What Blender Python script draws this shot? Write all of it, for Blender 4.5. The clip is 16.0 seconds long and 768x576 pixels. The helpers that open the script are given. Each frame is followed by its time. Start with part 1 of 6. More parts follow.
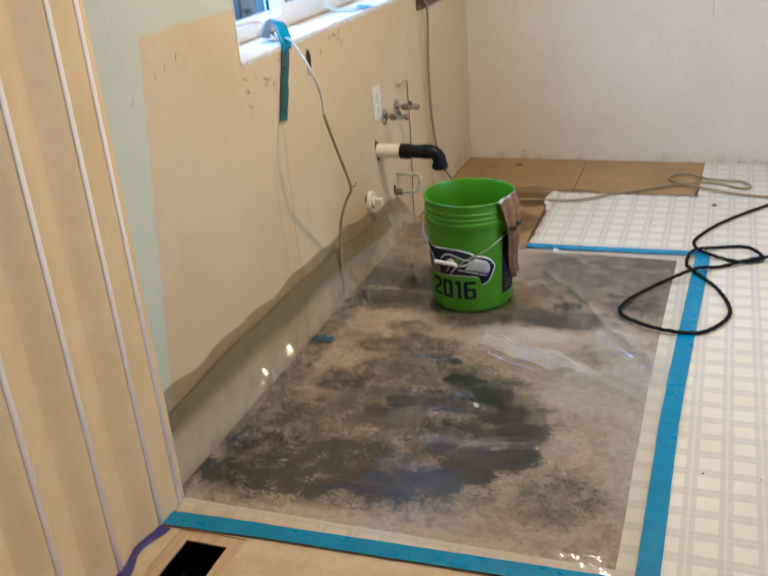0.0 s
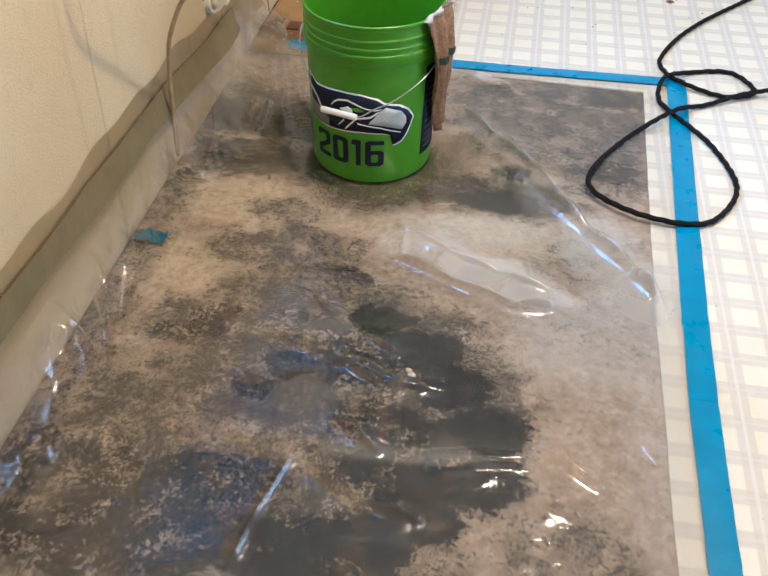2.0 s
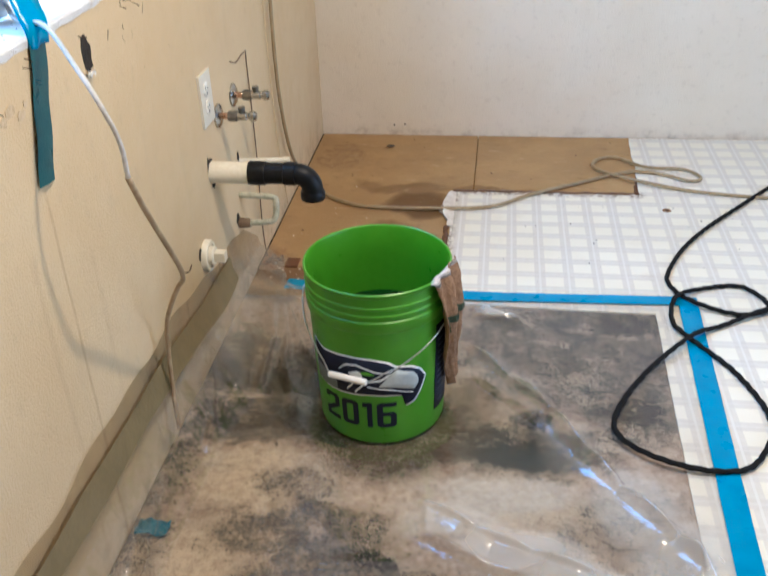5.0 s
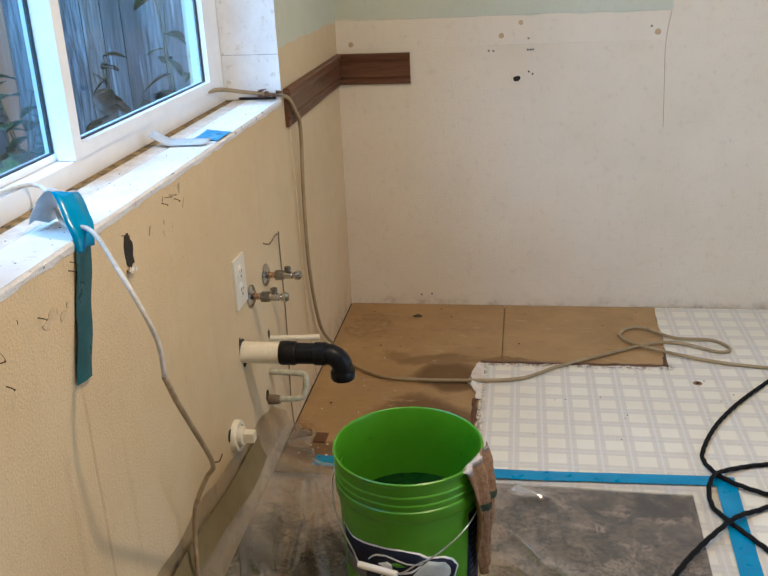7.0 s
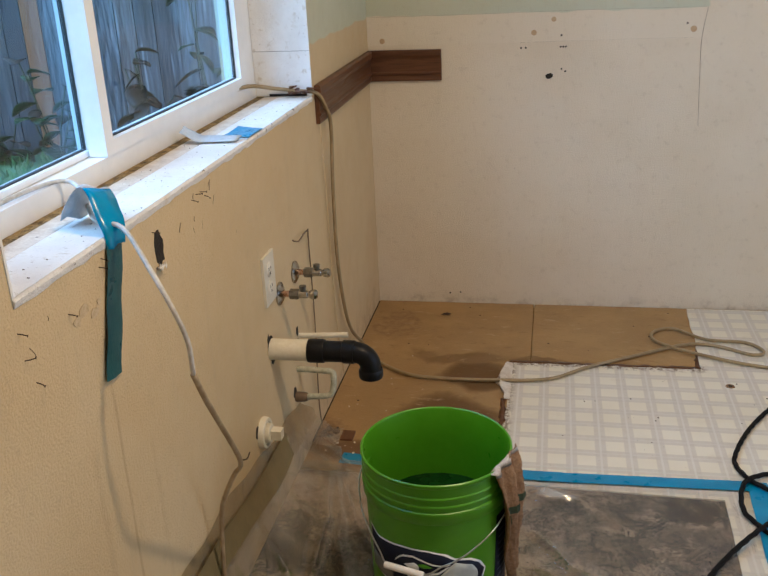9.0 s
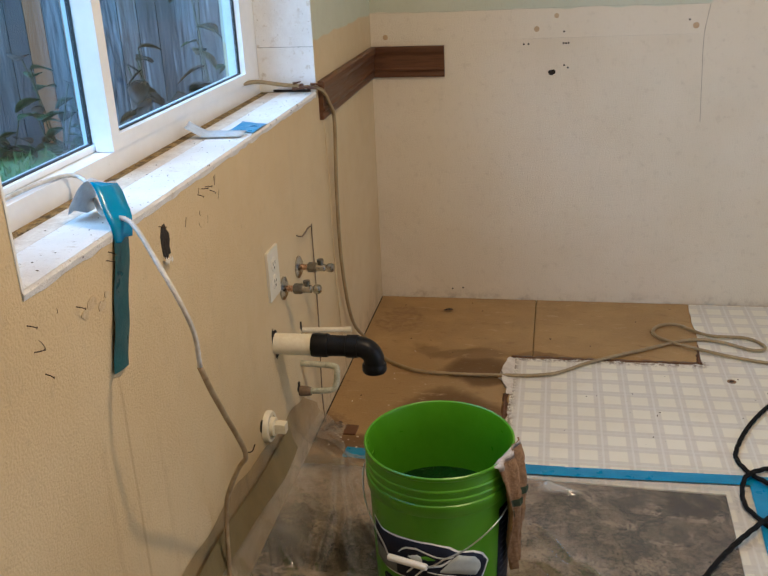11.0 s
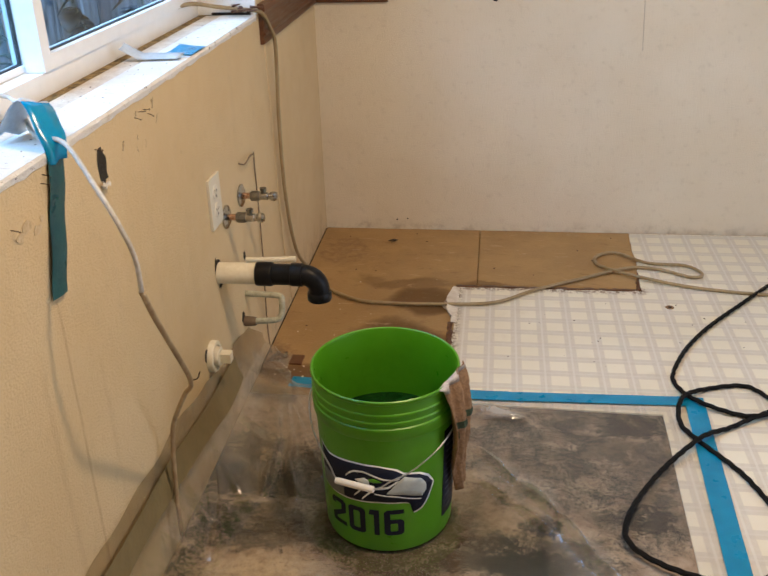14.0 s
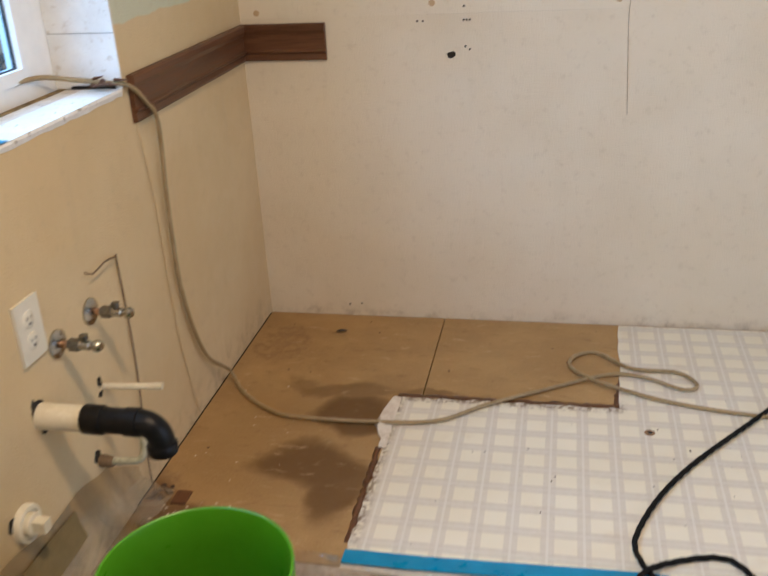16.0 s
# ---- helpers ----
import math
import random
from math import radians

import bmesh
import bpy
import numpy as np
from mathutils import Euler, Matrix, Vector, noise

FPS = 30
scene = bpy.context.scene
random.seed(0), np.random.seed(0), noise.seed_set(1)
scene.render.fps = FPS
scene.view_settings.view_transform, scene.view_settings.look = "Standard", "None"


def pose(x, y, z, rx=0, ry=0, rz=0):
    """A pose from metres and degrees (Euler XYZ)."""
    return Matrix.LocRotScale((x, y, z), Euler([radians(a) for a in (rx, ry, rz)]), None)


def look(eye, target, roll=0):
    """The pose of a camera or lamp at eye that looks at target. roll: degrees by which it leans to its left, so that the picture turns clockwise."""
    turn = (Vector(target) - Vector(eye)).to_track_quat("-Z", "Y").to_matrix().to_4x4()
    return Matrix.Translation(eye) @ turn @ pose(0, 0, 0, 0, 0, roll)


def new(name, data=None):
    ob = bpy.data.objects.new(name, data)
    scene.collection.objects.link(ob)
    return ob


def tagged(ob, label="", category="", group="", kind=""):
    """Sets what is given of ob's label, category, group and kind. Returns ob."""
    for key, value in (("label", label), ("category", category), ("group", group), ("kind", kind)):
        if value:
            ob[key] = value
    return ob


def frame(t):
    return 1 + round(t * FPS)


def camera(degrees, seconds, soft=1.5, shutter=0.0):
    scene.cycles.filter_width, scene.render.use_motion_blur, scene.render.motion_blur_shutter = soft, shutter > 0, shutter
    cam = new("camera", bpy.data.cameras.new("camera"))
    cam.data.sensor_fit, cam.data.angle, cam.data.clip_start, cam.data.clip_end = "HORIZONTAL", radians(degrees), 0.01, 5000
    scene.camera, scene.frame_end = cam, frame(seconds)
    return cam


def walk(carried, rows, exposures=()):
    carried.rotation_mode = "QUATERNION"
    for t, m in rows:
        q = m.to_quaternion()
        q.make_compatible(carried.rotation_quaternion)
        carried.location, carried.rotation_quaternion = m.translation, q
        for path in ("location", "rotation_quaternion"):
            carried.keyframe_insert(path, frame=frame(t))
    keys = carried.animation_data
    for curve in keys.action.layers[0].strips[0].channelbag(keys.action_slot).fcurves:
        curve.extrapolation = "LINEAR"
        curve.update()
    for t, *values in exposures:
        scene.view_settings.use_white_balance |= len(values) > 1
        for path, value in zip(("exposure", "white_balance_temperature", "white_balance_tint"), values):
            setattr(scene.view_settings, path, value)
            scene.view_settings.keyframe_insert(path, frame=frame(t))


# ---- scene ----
cam = camera(46.3, 16.0, 1.5, 0.4)
PATH = [
    (0, (1.124, -0.158, 1.251), (0.453, 1.54, 0.434), -4.8),
    (0.5, (0.985, 0.071, 1.202), (0.417, 1.708, 0.201), -3.3),
    (1, (0.839, 0.275, 1.148), (0.433, 1.871, 0.012), -1.8),
    (1.5, (0.732, 0.504, 1.122), (0.493, 2.064, -0.106), -0.5),
    (2, (0.694, 0.739, 1.083), (0.475, 2.237, -0.224), 1.5),
    (2.5, (0.611, 0.854, 1.068), (0.478, 2.32, -0.286), 3.4),
    (3, (0.588, 0.897, 1.069), (0.478, 2.332, -0.32), 4.2),
    (3.5, (0.609, 0.903, 1.079), (0.461, 2.321, -0.324), 3.6),
    (4, (0.624, 0.902, 1.092), (0.439, 2.365, -0.259), 1.4),
    (4.5, (0.631, 0.926, 1.151), (0.415, 2.528, -0.027), -0.9),
    (5, (0.634, 0.938, 1.191), (0.394, 2.639, 0.167), -2.1),
    (5.2, (0.633, 0.937, 1.198), (0.387, 2.666, 0.225), -2.5),
    (7.3, (0.619, 0.969, 1.255), (0.31, 2.812, 0.542), -2.4),
    (7.5, (0.618, 0.973, 1.255), (0.303, 2.816, 0.544), -2.2),
    (8, (0.616, 0.969, 1.252), (0.279, 2.805, 0.534), -2.0),
    (8.5, (0.613, 0.972, 1.252), (0.261, 2.802, 0.526), -2.2),
    (9, (0.615, 0.972, 1.254), (0.254, 2.799, 0.526), -2.7),
    (11.5, (0.612, 0.955, 1.254), (0.246, 2.777, 0.514), -2.6),
    (12, (0.612, 0.953, 1.25), (0.25, 2.768, 0.492), -2.3),
    (12.5, (0.613, 0.953, 1.239), (0.266, 2.752, 0.437), -1.8),
    (13, (0.611, 0.954, 1.233), (0.291, 2.739, 0.389), -1.4),
    (13.5, (0.612, 0.952, 1.23), (0.324, 2.734, 0.368), -1.4),
    (14, (0.611, 0.958, 1.232), (0.373, 2.744, 0.365), -1.7),
    (14.5, (0.637, 1.001, 1.225), (0.456, 2.791, 0.351), -2.9),
    (15, (0.783, 1.139, 1.223), (0.536, 2.919, 0.346), -2.5),
    (15.5, (0.841, 1.296, 1.23), (0.473, 3.061, 0.365), -2.9),
    (16, (0.912, 1.498, 1.237), (0.528, 3.284, 0.422), -3.1),
]
EXPOSURES = [(0, 0.62, 5150, 12), (0.5, 0.75, 5120, 12), (1.5, 1.00, 5020, 12), (3.5, 1.18, 4870, 12), (5.0, 0.97, 4820, 12), (7.3, 0.33, 5430, 13), (9.0, 0.13, 5640, 14), (11.5, 0.13, 5760, 14), (12.5, 0.21, 5820, 14), (13.5, 0.40, 5850, 16), (14.5, 0.43, 5950, 16), (16.0, 0.45, 5720, 15)]
walk(cam, [(t, look(eye, target, roll)) for t, eye, target, roll in PATH], EXPOSURES)

# ---- world, sun, lamps ----
world = bpy.data.worlds.new("world")
scene.world = world
world.use_nodes = True
wn = world.node_tree.nodes
sky = wn.new("ShaderNodeTexSky")
sky.sky_type, sky.sun_disc = "NISHITA", False
sky.sun_elevation, sky.sun_rotation = radians(46), radians(239)
wn["Background"].inputs["Strength"].default_value = 0.15
world.node_tree.links.new(sky.outputs[0], wn["Background"].inputs["Color"])

sun = new("sun", bpy.data.lights.new("sun", "SUN"))
sun.data.energy, sun.data.angle, sun.data.color = 6.0, radians(80), (0.37, 0.69, 1.0)
sun.matrix_world = look((-5, -3, 6.0), (0, 0, 0))

LAMP = (0.95, 2.1, 2.27)
bulb = new("ceiling_bulb", bpy.data.lights.new("ceiling_bulb", "AREA"))
bulb.data.shape, bulb.data.size, bulb.data.energy, bulb.data.color = "DISK", 0.10, 21, (1.0, 0.70, 0.375)
bulb.matrix_world = look(LAMP, (LAMP[0], LAMP[1] + 0.001, 0))

door_light = new("patio_daylight", bpy.data.lights.new("patio_daylight", "AREA"))
door_light.data.shape, door_light.data.size, door_light.data.size_y = "RECTANGLE", 1.75, 1.95
door_light.data.energy, door_light.data.color = 16, (0.80, 0.90, 1.0)
door_light.matrix_world = look((3.69, 1.8, 1.03), (0.4, 1.8, 1.03))


# ---- materials ----
class Graph:
    """Short hands for a node material."""

    def __init__(self, name):
        self.m = bpy.data.materials.new(name)
        self.m.use_nodes = True
        self.t = self.m.node_tree
        self.n = self.t.nodes
        self.b = self.n["Principled BSDF"]
        self.pos = self.n.new("ShaderNodeNewGeometry").outputs["Position"]

    def set(self, node, key, v):
        s = node.inputs[key]
        if isinstance(v, bpy.types.NodeSocket):
            self.t.links.new(v, s)
        elif isinstance(v, (tuple, list)) and len(v) == 3 and s.type == "RGBA":
            s.default_value = (*v, 1)
        else:
            s.default_value = v

    def noise(self, scale, detail=4.0, rough=0.55, vec=None, distort=0.0):
        n = self.n.new("ShaderNodeTexNoise")
        self.set(n, "Vector", vec or self.pos)
        self.set(n, "Scale", scale), self.set(n, "Detail", detail), self.set(n, "Roughness", rough), self.set(n, "Distortion", distort)
        return n.outputs["Fac"]

    def noise_rgb(self, scale, detail=4.0):
        n = self.n.new("ShaderNodeTexNoise")
        self.set(n, "Vector", self.pos), self.set(n, "Scale", scale), self.set(n, "Detail", detail)
        return n.outputs["Color"]

    def math(self, op, a, b=0.0, c=None):
        n = self.n.new("ShaderNodeMath")
        n.operation = op
        self.set(n, 0, a), self.set(n, 1, b)
        if c is not None:
            self.set(n, 2, c)
        return n.outputs[0]

    def vmath(self, op, a, b):
        n = self.n.new("ShaderNodeVectorMath")
        n.operation = op
        self.set(n, 0, a), self.set(n, 1, b)
        return n.outputs["Value"] if op in ("LENGTH", "DISTANCE", "DOT_PRODUCT") else n.outputs["Vector"]

    def step(self, v, lo, hi, a=0.0, b=1.0, smooth=True):
        n = self.n.new("ShaderNodeMapRange")
        n.interpolation_type = "SMOOTHSTEP" if smooth else "LINEAR"
        for k, x in (("Value", v), ("From Min", lo), ("From Max", hi), ("To Min", a), ("To Max", b)):
            self.set(n, k, x)
        return n.outputs["Result"]

    def mix(self, f, a, b):
        n = self.n.new("ShaderNodeMix")
        n.data_type = "RGBA"
        self.set(n, 0, f), self.set(n, 6, a), self.set(n, 7, b)
        return n.outputs[2]

    def axes(self, vec=None):
        n = self.n.new("ShaderNodeSeparateXYZ")
        self.set(n, 0, vec or self.pos)
        return n.outputs

    def random(self):
        return self.n.new("ShaderNodeObjectInfo").outputs["Random"]

    def stretch(self, x, y, z):
        return self.vmath("MULTIPLY", self.pos, (x, y, z))

    def blobs(self, vec, spots):
        """A mask of soft ellipses: centre, half sizes and strength of each, taken together by their maximum."""
        out = None
        for cx, cy, rx, ry, s in spots:
            d = self.vmath("MULTIPLY", self.vmath("SUBTRACT", vec, (cx, cy, 0)), (1 / rx, 1 / ry, 0))
            v = self.step(self.vmath("LENGTH", d, (0, 0, 0)), 1.25, 0.55, 0.0, s)
            out = v if out is None else self.math("MAXIMUM", out, v)
        return out

    def done(self, color=None, rough=0.5, bump=None, depth=0.001, metal=0.0, spec=0.5, **more):
        if color is not None:
            self.set(self.b, "Base Color", color)
        self.set(self.b, "Roughness", rough), self.set(self.b, "Metallic", metal), self.set(self.b, "Specular IOR Level", spec)
        for k, v in more.items():
            self.set(self.b, k.replace("_", " "), v)
        if bump is not None:
            n = self.n.new("ShaderNodeBump")
            self.set(n, "Height", bump), self.set(n, "Distance", depth), self.set(n, "Strength", 1.0)
            self.t.links.new(n.outputs[0], self.b.inputs["Normal"])
        return self.m


def plain(name, c1, c2, scale=30.0, rough=0.5, depth=0.0004, metal=0.0, fine=4.0, spec=0.5, **more):
    """A surface that wanders between two colours at two sizes, with a fine relief."""
    g = Graph(name)
    a, b = g.noise(scale), g.noise(scale * fine, 6)
    f = g.step(g.math("ADD", g.math("MULTIPLY", a, 0.6), g.math("MULTIPLY", b, 0.4)), 0.3, 0.7)
    r = g.step(b, 0.2, 0.8, max(rough - 0.08, 0.02), min(rough + 0.08, 1))
    return g.done(g.mix(f, c1, c2), r, b, depth, metal, spec, **more)


def wall_paint(name, axis):
    """Cream wall paint with a pale green field that ends along the old counter's outline; scuffs and orange peel."""
    g = Graph(name)
    x, y, z = g.axes()
    wob = g.math("MULTIPLY", g.math("SUBTRACT", g.noise(9, 5), 0.5), 0.03)
    top = g.step(g.math("ADD", z, wob), 1.004, 1.010)
    if axis == "x":
        side = g.step(g.math("ADD", y, g.math("ADD", wob, g.math("MULTIPLY", z, -0.16))), 1.290, 1.272)
        green = g.math("MAXIMUM", top, side)
    else:
        green = g.math("MULTIPLY", top, g.step(g.math("ADD", x, wob), 1.085, 1.075))
    big, mid = g.noise(2.2, 5), g.noise(14, 6, 0.7)
    # each wall's light is in its cream: west darker and yellower, north paler
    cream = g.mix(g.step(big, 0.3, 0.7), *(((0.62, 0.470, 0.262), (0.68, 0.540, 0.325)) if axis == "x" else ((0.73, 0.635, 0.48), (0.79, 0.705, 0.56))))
    sage = g.mix(g.step(big, 0.3, 0.7), (0.56, 0.58, 0.44), (0.62, 0.635, 0.50))
    col = g.mix(green, cream, sage)
    # yellowed runs and grime with a grain down the wall
    runs = g.noise(1.0, 6, 0.6, g.stretch(16, 16, 1.6))
    if axis == "y":
        col = g.mix(g.math("MULTIPLY", g.math("MULTIPLY", g.step(z, 0.914, 0.917), g.step(x, 1.07, 1.065)), g.math("SUBTRACT", 0.5, g.math("MULTIPLY", green, 0.5))), col, (0.80, 0.72, 0.58))
    col = g.mix(g.step(runs, 0.56, 0.80, 0, 0.35 if axis == "x" else 0.10), col, (0.50, 0.40, 0.26))
    if axis == "x":
        # brown streak below the hanging tape strip, and a fainter band on either side
        for at, wide, top_z, deep in ((2.031, 0.0055, 0.690, 0.42), (1.955, 0.012, 0.62, 0.16), (2.125, 0.010, 0.55, 0.14)):
            off = g.math("ABSOLUTE", g.math("ADD", g.math("SUBTRACT", y, at), g.math("MULTIPLY", wob, 0.35)))
            run = g.math("MULTIPLY", g.step(off, wide, wide * 0.2), g.step(z, top_z, top_z - 0.04, 0, deep))
            col = g.mix(g.math("MULTIPLY", run, g.step(mid, 0.35, 0.60, 0.5, 1.0)), col, (0.36, 0.215, 0.095))
    specks = g.noise(95, 2)
    col = g.mix(g.math("MULTIPLY", g.step(specks, 0.74, 0.78), g.step(mid, 0.52, 0.62, 0, 0.8)), col, (0.16, 0.10, 0.06))
    low = g.math("MULTIPLY", g.step(mid, 0.45, 0.70), g.step(g.math("ADD", z, wob), 0.13 if axis == "x" else 0.05, 0.0, 0, 0.75 if axis == "x" else 0.6))
    col = g.mix(low, col, (0.34, 0.25, 0.16))
    col = g.mix(g.math("MULTIPLY", g.step(g.noise(33, 8, 0.75), 0.52, 0.70), 0.22), col, (0.40, 0.31, 0.20))
    peel = g.math("ADD", g.noise(230, 4), g.math("MULTIPLY", g.noise(70, 3), 0.5))
    return g.done(col, g.step(mid, 0.3, 0.7, 0.42, 0.58), peel, 0.0019, spec=0.35)


def mould_floor():
    """Bare underlay with black-blue mould, brown damp and pale dusty patches."""
    g = Graph("mouldy_underlay")
    jog = g.vmath("SUBTRACT", g.noise_rgb(6, 6), (0.5, 0.5, 0.5))
    jog2 = g.vmath("SUBTRACT", g.noise_rgb(30, 5), (0.5, 0.5, 0.5))
    flat = g.vmath("MULTIPLY", g.pos, (1, 1, 0))
    warp = g.vmath("ADD", flat, g.vmath("ADD", g.vmath("MULTIPLY", jog, (0.13, 0.13, 0)), g.vmath("MULTIPLY", jog2, (0.07, 0.07, 0))))
    warp2 = g.vmath("ADD", flat, g.vmath("ADD", g.vmath("MULTIPLY", jog, (0.05, 0.05, 0)), g.vmath("MULTIPLY", jog2, (0.05, 0.05, 0))))
    fine, mid, speck = g.noise(62, 6, 0.68), g.noise(17, 7, 0.68, distort=0.4), g.noise(170, 3, 0.6)
    clump, grain, dust = g.noise(19, 6, 0.66, distort=0.3), g.noise(92, 5, 0.72), g.noise(210, 4, 0.68)
    n = g.math("ADD", g.math("MULTIPLY", clump, 0.30), g.math("ADD", g.math("MULTIPLY", grain, 0.42), g.math("MULTIPLY", dust, 0.28)))
    rank = g.step(n, 0.405, 0.595, smooth=False)
    # how thickly the mould grows
    thick = g.blobs(warp, [
        (0.36, 1.45, 0.36, 0.16, 0.74), (0.14, 1.50, 0.20, 0.26, 0.66), (0.02, 1.7, 0.07, 0.5, 0.50), (0.02, 2.3, 0.07, 0.4, 0.48), (0.40, 1.72, 0.26, 0.16, 0.74), (0.40, 1.93, 0.20, 0.12, 0.70), (0.22, 1.82, 0.14, 0.09, 0.66), (0.27, 1.62, 0.24, 0.16, 0.55),
        (0.30, 2.06, 0.20, 0.09, 0.60), (0.28, 2.17, 0.10, 0.05, 0.46), (0.14, 2.36, 0.16, 0.07, 0.72), (0.06, 2.56, 0.14, 0.16, 0.72), (0.24, 2.54, 0.20, 0.13, 0.66), (0.42, 2.40, 0.20, 0.20, 0.66)])
    thick = g.math("MAXIMUM", thick, g.blobs(warp, [
        (0.68, 2.33, 0.24, 0.10, 0.74), (0.94, 2.45, 0.12, 0.12, 0.62), (0.82, 2.66, 0.32, 0.24, 0.54), (0.97, 2.80, 0.30, 0.07, 0.68), (0.85, 1.44, 0.12, 0.12, 0.46), (0.9, 2.05, 0.2, 0.2, 0.34), (0.60, 1.70, 0.22, 0.24, 0.78)]))
    solid = g.blobs(warp2, [
        (0.52, 1.885, 0.065, 0.045, 0.95), (0.60, 1.83, 0.08, 0.055, 1.0), (0.665, 1.755, 0.075, 0.06, 1.0), (0.725, 1.675, 0.075, 0.055, 1.0), (0.70, 1.560, 0.10, 0.045, 1.0), (0.63, 1.52, 0.07, 0.04, 0.9), (0.745, 1.60, 0.05, 0.04, 1.0),
        (0.50, 1.79, 0.09, 0.08, 0.74), (0.39, 1.755, 0.055, 0.04, 0.92), (0.34, 1.70, 0.05, 0.03, 0.75), (0.56, 1.66, 0.11, 0.06, 0.66), (0.58, 1.57, 0.09, 0.06, 0.74), (0.47, 1.41, 0.14, 0.075, 0.84), (0.57, 1.44, 0.08, 0.06, 0.9), (0.64, 1.50, 0.08, 0.05, 0.9), (0.35, 1.51, 0.13, 0.06, 0.66)])
    solid = g.math("MAXIMUM", solid, g.blobs(warp2, [
        (0.235, 1.845, 0.05, 0.05, 0.62), (0.176, 1.80, 0.06, 0.03, 0.60), (0.13, 2.36, 0.10, 0.035, 0.78), (0.05, 2.54, 0.09, 0.10, 0.82), (0.20, 2.50, 0.13, 0.07, 0.64), (0.08, 2.40, 0.08, 0.05, 0.70), (0.69, 2.30, 0.11, 0.05, 0.85), (0.62, 2.35, 0.08, 0.04, 0.76), (0.73, 2.41, 0.06, 0.04, 0.6),
        (0.944, 2.454, 0.07, 0.06, 0.66), (0.97, 2.79, 0.12, 0.06, 0.62), (0.45, 2.0, 0.05, 0.03, 0.6), (0.056, 1.50, 0.05, 0.08, 0.66), (0.05, 1.37, 0.09, 0.05, 0.75), (0.22, 1.36, 0.16, 0.05, 0.72), (0.30, 1.42, 0.20, 0.07, 0.62), (0.16, 1.50, 0.10, 0.06, 0.52)]))
    pale = g.blobs(warp, [(0.20, 2.20, 0.24, 0.09, 0.9), (0.62, 2.16, 0.3, 0.07, 0.7), (0.28, 2.62, 0.08, 0.05, 0.6), (0.40, 2.60, 0.10, 0.08, 0.7), (0.10, 1.98, 0.14, 0.10, 0.8), (0.45, 1.262, 0.5, 0.03, 0.8)])
    # bare underlay: pinkish tan, mottled, with thin scratches
    base = g.mix(g.step(mid, 0.32, 0.68), (0.29, 0.212, 0.155), (0.47, 0.375, 0.285))
    base = g.mix(g.step(fine, 0.46, 0.64, 0, 0.6), base, (0.56, 0.45, 0.355))
    base = g.mix(g.step(g.noise(44, 6, 0.74, distort=0.3), 0.54, 0.66, 0, 0.7), base, (0.19, 0.13, 0.098))
    streak = g.noise(1.0, 5, 0.7, g.vmath("MULTIPLY", g.vmath("ADD", g.pos, g.vmath("MULTIPLY", jog, (0.3, 0.3, 0))), (24, 120, 0)), 0.6)
    base = g.mix(g.step(streak, 0.56, 0.68, 0, 0.6), base, (0.15, 0.10, 0.078))
    base = g.mix(g.math("MULTIPLY", pale, g.step(fine, 0.35, 0.58, 0.25, 0.9)), base, (0.57, 0.47, 0.33))
    near = g.step(g.math("MAXIMUM", thick, solid), 0.05, 0.55, 0, 0.66)
    base = g.mix(near, base, g.mix(g.step(g.math("ADD", g.math("MULTIPLY", mid, 0.5), g.math("MULTIPLY", grain, 0.5)), 0.43, 0.57), (0.13, 0.102, 0.076), (0.38, 0.305, 0.215)))
    # mould in clumps and grains, denser where it is thick, nearly closed where it is solid
    bar = g.math("SUBTRACT", 1.0, g.math("MULTIPLY", thick, 0.92))
    cover = g.step(rank, g.math("SUBTRACT", bar, 0.20), g.math("ADD", bar, 0.20))
    bar = g.math("SUBTRACT", 1.0, g.math("MULTIPLY", solid, 0.98))
    full = g.step(rank, g.math("SUBTRACT", bar, 0.20), g.math("ADD", bar, 0.18))
    black = g.mix(g.step(g.math("ADD", g.math("MULTIPLY", clump, 0.5), g.math("MULTIPLY", fine, 0.5)), 0.44, 0.62), (0.002, 0.004, 0.009), (0.030, 0.030, 0.034))
    black = g.mix(g.math("MULTIPLY", g.step(g.noise(11, 6, 0.7), 0.56, 0.66), g.step(grain, 0.42, 0.58, 0.05, 0.85)), black, (0.17, 0.098, 0.058))
    film = g.mix(g.step(speck, 0.40, 0.62), (0.013, 0.016, 0.023), (0.066, 0.062, 0.058))
    col = g.mix(g.math("MULTIPLY", cover, g.step(thick, 0.02, 0.25, 0, 0.84)), base, film)
    col = g.mix(g.math("MULTIPLY", full, g.step(solid, 0.05, 0.5, 0, 0.95)), col, black)
    lilac = g.blobs(warp, [(0.84, 2.68, 0.32, 0.28, 0.72), (0.20, 2.62, 0.25, 0.2, 0.30)])
    col = g.mix(g.math("MULTIPLY", lilac, g.step(n, 0.42, 0.58, 0.1, 1.0)), col, (0.062, 0.058, 0.060))
    col = g.mix(g.step(grain, 0.57, 0.66, 0, 0.55), col, (0.11, 0.078, 0.062))
    rust = g.math("MULTIPLY", g.step(g.noise(9, 6, 0.7), 0.58, 0.66), g.step(thick, 0.3, 0.7, 0, 0.34))
    col = g.mix(g.math("MULTIPLY", rust, g.step(grain, 0.4, 0.6, 0.3, 1.0)), col, (0.25, 0.14, 0.075))
